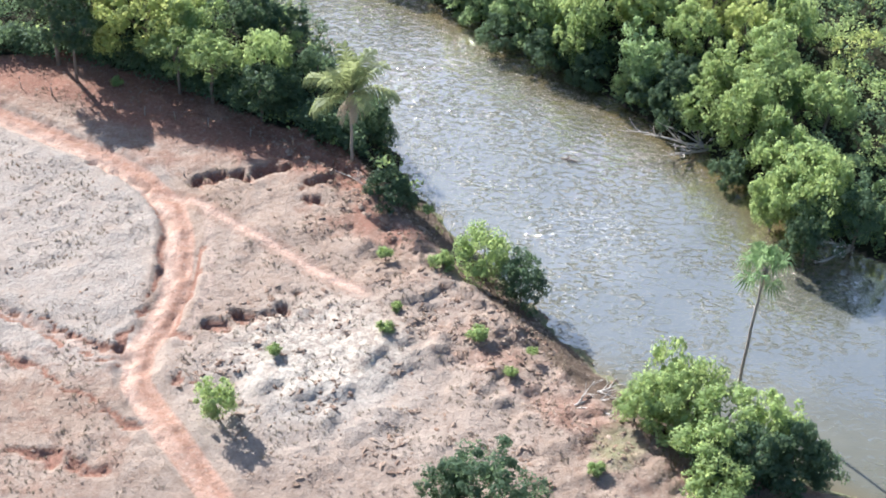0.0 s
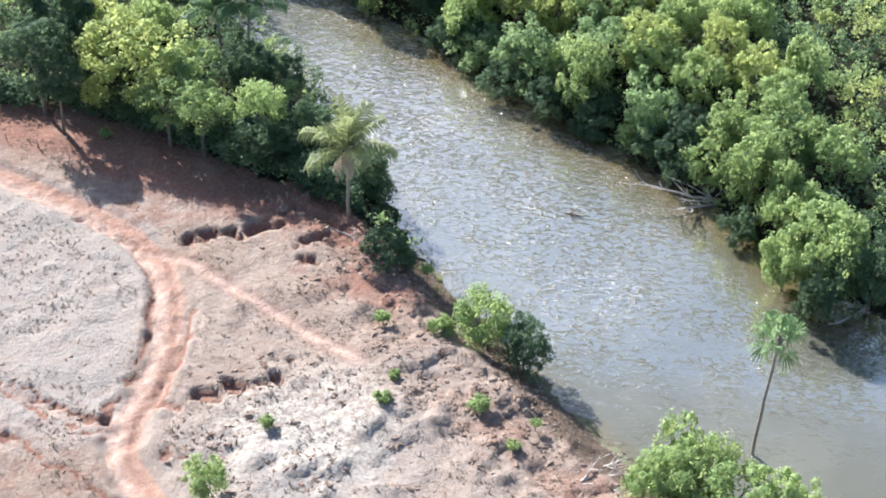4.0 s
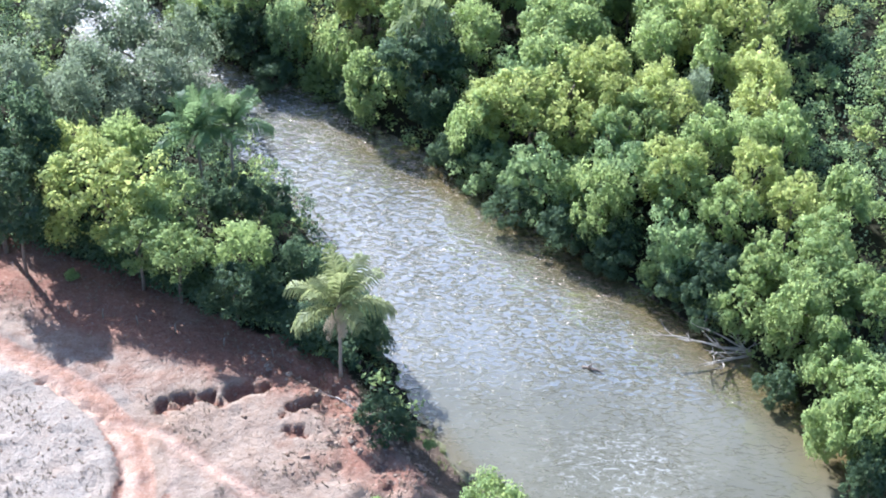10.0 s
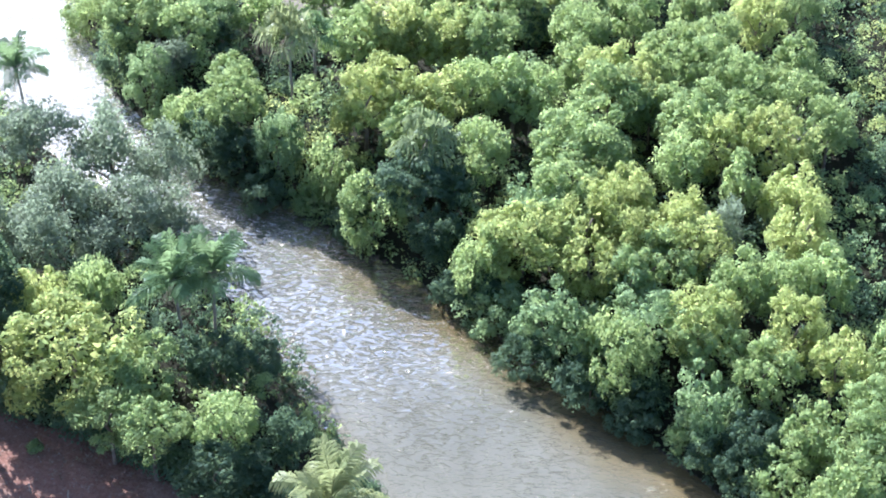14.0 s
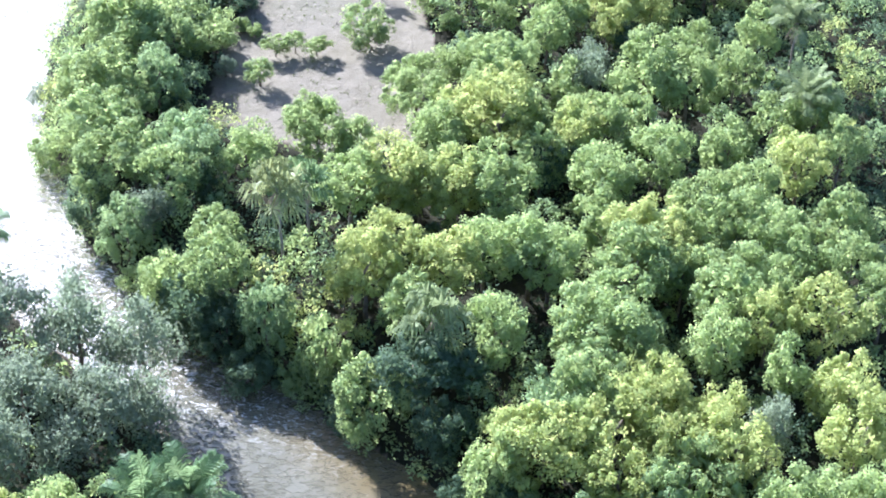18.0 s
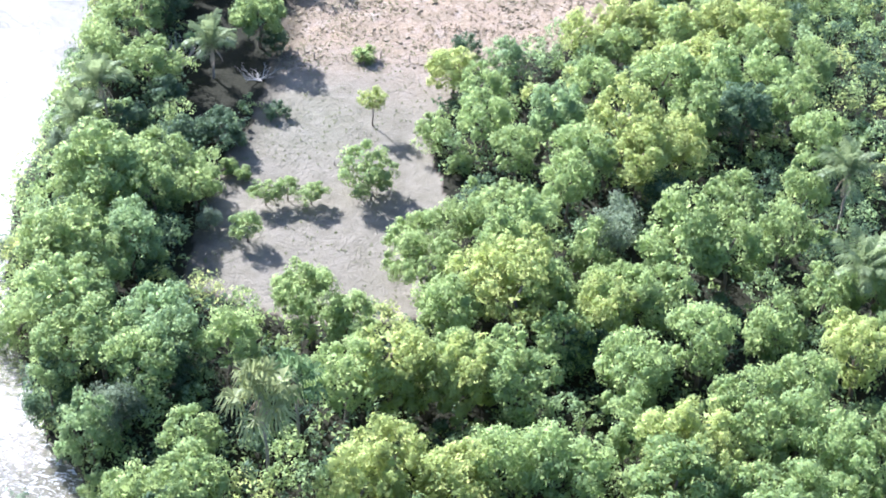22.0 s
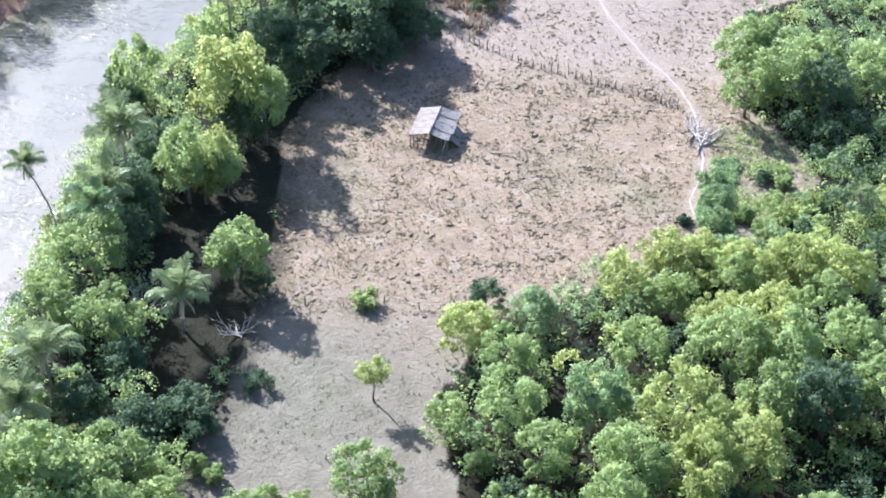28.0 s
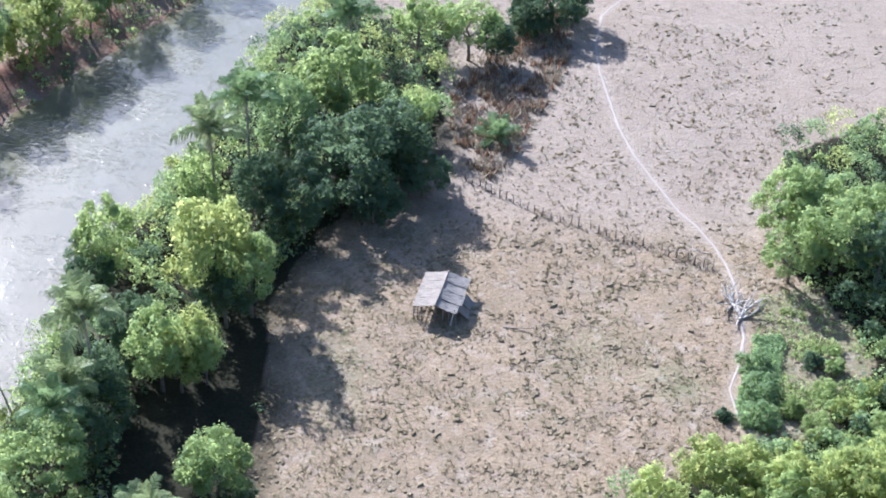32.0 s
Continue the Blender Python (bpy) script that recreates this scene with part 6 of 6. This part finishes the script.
dead_wood("fallen_log", -7.0, 155.2, land(-7, 155.2) + 0.1, (((-1, 0.35, 0.02), 4.6, 0.12), ((-1, 0.1, 0.1), 3.6, 0.09)), "grey fallen branches below the palm", "log", 15)
dead_wood("fallen_log", -23.6, 318.2, 0.1, (((1, -0.2, 0.05), 1.8, 0.1),), "short fallen branch beside the fence", "log", 16)
for i, (x, y, h) in enumerate(((-29.6, 156, 0.9), (-27.7, 154.4, 0.6), (-40.9, 153.9, 1.1), (-8.8, 150.8, 0.6), (-1.4, 121.7, 0.9), (-9.6, 122.3, 0.9), (5.2, 116.4, 0.9), (-19.2, 122.8, 0.8), (-25.5, 124.2, 0.9), (13.2, 129, 0.7), (-14.3, 151.7, 0.5), (-17.7, 294, 0.8), (-26, 279, 0.6))):
    dead_wood("dead_stump", x, y, land(x, y) - 0.1, (((0.1, 0.1, 1), h, 0.11), ((0.7 if i % 2 else -0.7, 0.1, 0.6), h * 0.7, 0.06)), "small dead stump standing in the bare pasture", "stump", 30 + i, POST_WOOD, False)

# ---- fences ----
def post(x, y, tall, thick=0.08, lean=0.0):
    r = random.Random(int(x * 31 + y * 7))
    pts = [(0, 0, -0.3), (lean * 0.4, r.uniform(-.05, .05), tall * 0.5), (lean, r.uniform(-.08, .08), tall)]
    return mesh_of("post", *tube(pts, [thick, thick * 0.95, thick * 0.8], 7), POST_WOOD, True)


def fence(name, line, gap, tall, label, wires=(0.35, 0.7, 1.05)):
    base = tagged(new(name), label, "fence")
    base.location = (*line[0], land(*line[0]))
    pts = []
    for (ax, ay), (bx, by) in zip(line, line[1:]):
        n = max(1, round(math.hypot(bx - ax, by - ay) / gap))
        pts += [(ax + (bx - ax) * i / n, ay + (by - ay) * i / n) for i in range(n)]
    pts.append(line[-1])
    r = random.Random(4)
    feet = []
    for x, y in pts:
        x, y = x + r.uniform(-.2, .2), y + r.uniform(-.2, .2)
        z = land(x, y)
        feet.append((x, y, z))
        part("post", post(x, y, tall * r.uniform(0.75, 1.15), r.uniform(0.05, 0.10), r.uniform(-.15, .15)), base, pose(x - line[0][0], y - line[0][1], z - base.location.z))
    for h in wires:
        shape = tube([(x - line[0][0], y - line[0][1], z - base.location.z + h * tall / 1.2) for x, y, z in feet], [0.012] * len(feet), 4)
        part("wire", mesh_of("wire", *shape, WIRE), base, None, "thin rusty fence wire")
    return base


FENCE_LINE = [(-6.5, 391.0), (-2.8, 387.9), (4.8, 381.2), (12.1, 377.5), (19.9, 373.4), (26.2, 370.0)]
x, y, z = scatter(2600, -8, 28, 368, 393, lambda x, y: near_line(x, y, FENCE_LINE, 0.45) & (noise2(x, y, 2.0, 108, 2) > -0.3))
s = rng.uniform(0.12, 0.34, len(x))
clump_stuff("fence_tufts", x, y, z, s * 0.5, s, 12, 0.10, LEAVES["dry_palm"], "brown tufts grown up along the old fence", "grass")
wire = Nodes("rusty_wire")
WIRE = wire.finish((0.16, 0.12, 0.10), 0.6)
fence("fence", FENCE_LINE, 1.3, 1.4, "old wire fence on crooked wooden posts")
fence("fence", [(-24.6, 321.8), (-22.3, 320.4), (-17.8, 320.5), (-13.0, 321.3), (-8.7, 320.4), (-4.8, 321.0)], 3.2, 1.2, "low wire fence crossing the dry clearing", (0.5, 0.9))
fence("fence", [(-52, 173.5), (-44, 170.0), (-36, 168.2), (-28, 166.0), (-17.5, 162.6), (-12.5, 159.5)], 4.6, 1.2, "sparse wire fence along the wood's edge", (0.6, 1.0))

# ---- hut ----
def sheet_material(name, a, b, rust):
    n = Nodes(name)
    p = n.local()
    k = n.noise(p, 1.1, 5.0, 0.7)
    c = n.mix(n.step(k, 0.35, 0.7), a, b)
    c = n.mix(n.maths("MULTIPLY", n.step(n.noise(p, 2.3, 4.0, 0.7), 0.55, 0.7), 0.6), c, rust)
    return n.finish(c, 0.75, n.noise(p, 14.0, 3.0), 0.01, 0.6, 0.3)


PALE_SHEET = sheet_material("pale_weathered_roof_sheet", (0.185, 0.155, 0.126), (0.270, 0.232, 0.192), (0.17, 0.135, 0.105))
GREY_SHEET = sheet_material("grey_weathered_roof_sheet", (0.175, 0.156, 0.138), (0.255, 0.232, 0.208), (0.17, 0.130, 0.10))


def roof_sheet(wide, long, mat, seed, sag=0.0):
    """A thin corrugated sheet, from the ridge at x = 0 down to the eave at x = wide, with waves running down the slope."""
    r = random.Random(seed)
    nx, ny = 9, 17
    v, f = [], []
    for layer in (0.0, -0.03):
        for j in range(ny):
            for i in range(nx):
                u, w = i / (nx - 1), j / (ny - 1)
                v.append((wide * u, long * w, layer + 0.010 * math.cos(j * math.pi) - sag * math.sin(math.pi * u) + 0.02 * r.uniform(-1, 1)))
    n = nx * ny
    for j in range(ny - 1):
        for i in range(nx - 1):
            k = j * nx + i
            f += [(k, k + 1, k + nx + 1, k + nx), (n + k, n + k + nx, n + k + nx + 1, n + k + 1)]
    edge = [i for i in range(nx)] + [nx * (j + 1) - 1 for j in range(1, ny)] + [n - 1 - i for i in range(1, nx)] + [nx * (ny - 1 - j) for j in range(1, ny - 1)]
    for a, b in zip(edge, edge[1:] + edge[:1]):
        f.append((a, a + n, b + n, b))
    return mesh_of("roof_sheet", v, f, mat)


def hut():
    """The open shelter: x across, y along the ridge, its near gable at y = 0 and the ridge over x = 0."""
    base = tagged(new("hut"), "old open-sided cattle shelter with a sagging sheet roof", "hut")
    base.matrix_world = pose(-8.75, 356.9, land(-8.5, 360) - 0.02, 0, 0, -11)
    eave, ridge, long = 1.95, 2.55, 7.4
    for i in range(4):  # pale slope
        part("roof_sheet", roof_sheet(2.95, 1.95, PALE_SHEET, i, 0.05), base, pose(0.02, 1.83 * (i + 1) + 0.02, ridge + 0.012 * (i % 2), 0, 0, 180) @ pose(0, 0, 0, 0, 11.5, 0), "pale beige roof sheet" if i == 0 else "")
    for i, (wide, tip, drop) in enumerate(((2.75, 18, 0.0), (3.0, 17, 0.02), (2.85, 16, 0.03), (2.9, 15, 0.0))):  # grey, sagging slope
        part("roof_sheet", roof_sheet(wide, 1.95, GREY_SHEET, 10 + i, 0.12), base, pose(0.02, 1.83 * i - 0.1, ridge - drop + 0.01 * (i % 2), 0, 0, 0) @ pose(0, 0, 0, (-2.5, 1.5, -1.5, 1)[i], tip, 0), "grey sagging roof sheet" if i == 0 else "")
    part("ridge_beam", mesh_of("ridge_beam", *tube([(0, -0.15, ridge - 0.08), (0.03, 3.6, ridge - 0.12), (0, long + 0.2, ridge - 0.08)], [0.07] * 3), POST_WOOD, True), base)
    part("ridge_cap", mesh_of("ridge_cap", *tube([(0, -0.12, ridge + 0.06), (0.02, 3.7, ridge + 0.04), (0, long + 0.05, ridge + 0.06)], [0.06] * 3, 6), POST_WOOD, True), base)
    for x, z in ((-2.7, eave - 0.06), (2.5, eave - 0.35)):
        part("eave_beam", mesh_of("eave_beam", *tube([(x, -0.1, z), (x, 3.6, z - 0.05), (x, long, z)], [0.06] * 3), POST_WOOD, True), base)
    for x, y, h in ((-2.7, 0.05, eave), (-2.2, 0.05, eave), (-1.7, 0.1, eave), (0, 0.05, ridge), (0.9, 0.1, 2.2), (1.6, 0.1, 1.9), (-2.7, 3.7, eave), (0, 3.7, ridge), (2.5, 3.7, eave - .3), (-2.7, 7.2, eave), (0, 7.2, ridge), (2.5, 7.2, eave - .3), (2.4, 0.2, 1.6)):
        part("post", mesh_of("post", *tube([(x, y, -0.2), (x + 0.03, y, h * 0.5), (x, y, h - 0.05)], [0.075, 0.07, 0.06], 7), POST_WOOD, True), base)
    for z in (0.5, 0.95, 1.4):
        part("rail", mesh_of("rail", *tube([(-2.8, 0.0, z), (-1.4, 0.02, z + 0.03), (0.1, 0.0, z)], [0.045] * 3, 6), POST_WOOD, True), base)
        part("rail", mesh_of("rail", *tube([(-2.75, 0.1, z), (-2.75, 3.6, z + 0.04), (-2.75, 7.2, z)], [0.045] * 3, 6), POST_WOOD, True), base)
    part("leaning_sheet", roof_sheet(1.9, 1.8, PALE_SHEET, 31), base, pose(2.5, 1.2, 1.25) @ pose(0, 0, 0, 0, 40, 8), "pale fallen roof sheet leaning on the hut")
    part("leaning_sheet", roof_sheet(1.5, 1.6, GREY_SHEET, 32), base, pose(2.6, 3.2, 1.3) @ pose(0, 0, 0, 5, 48, -6), "grey fallen roof sheet leaning on the hut")
    part("plank", mesh_of("plank", *box(-0.07, 0.07, -0.02, 0.02, 0, 2.1), DEAD_WOOD), base, pose(1.9, -0.3, 0) @ pose(0, 0, 0, -14, 18, 20), "pale plank leaning against the front")
    return base


hut()
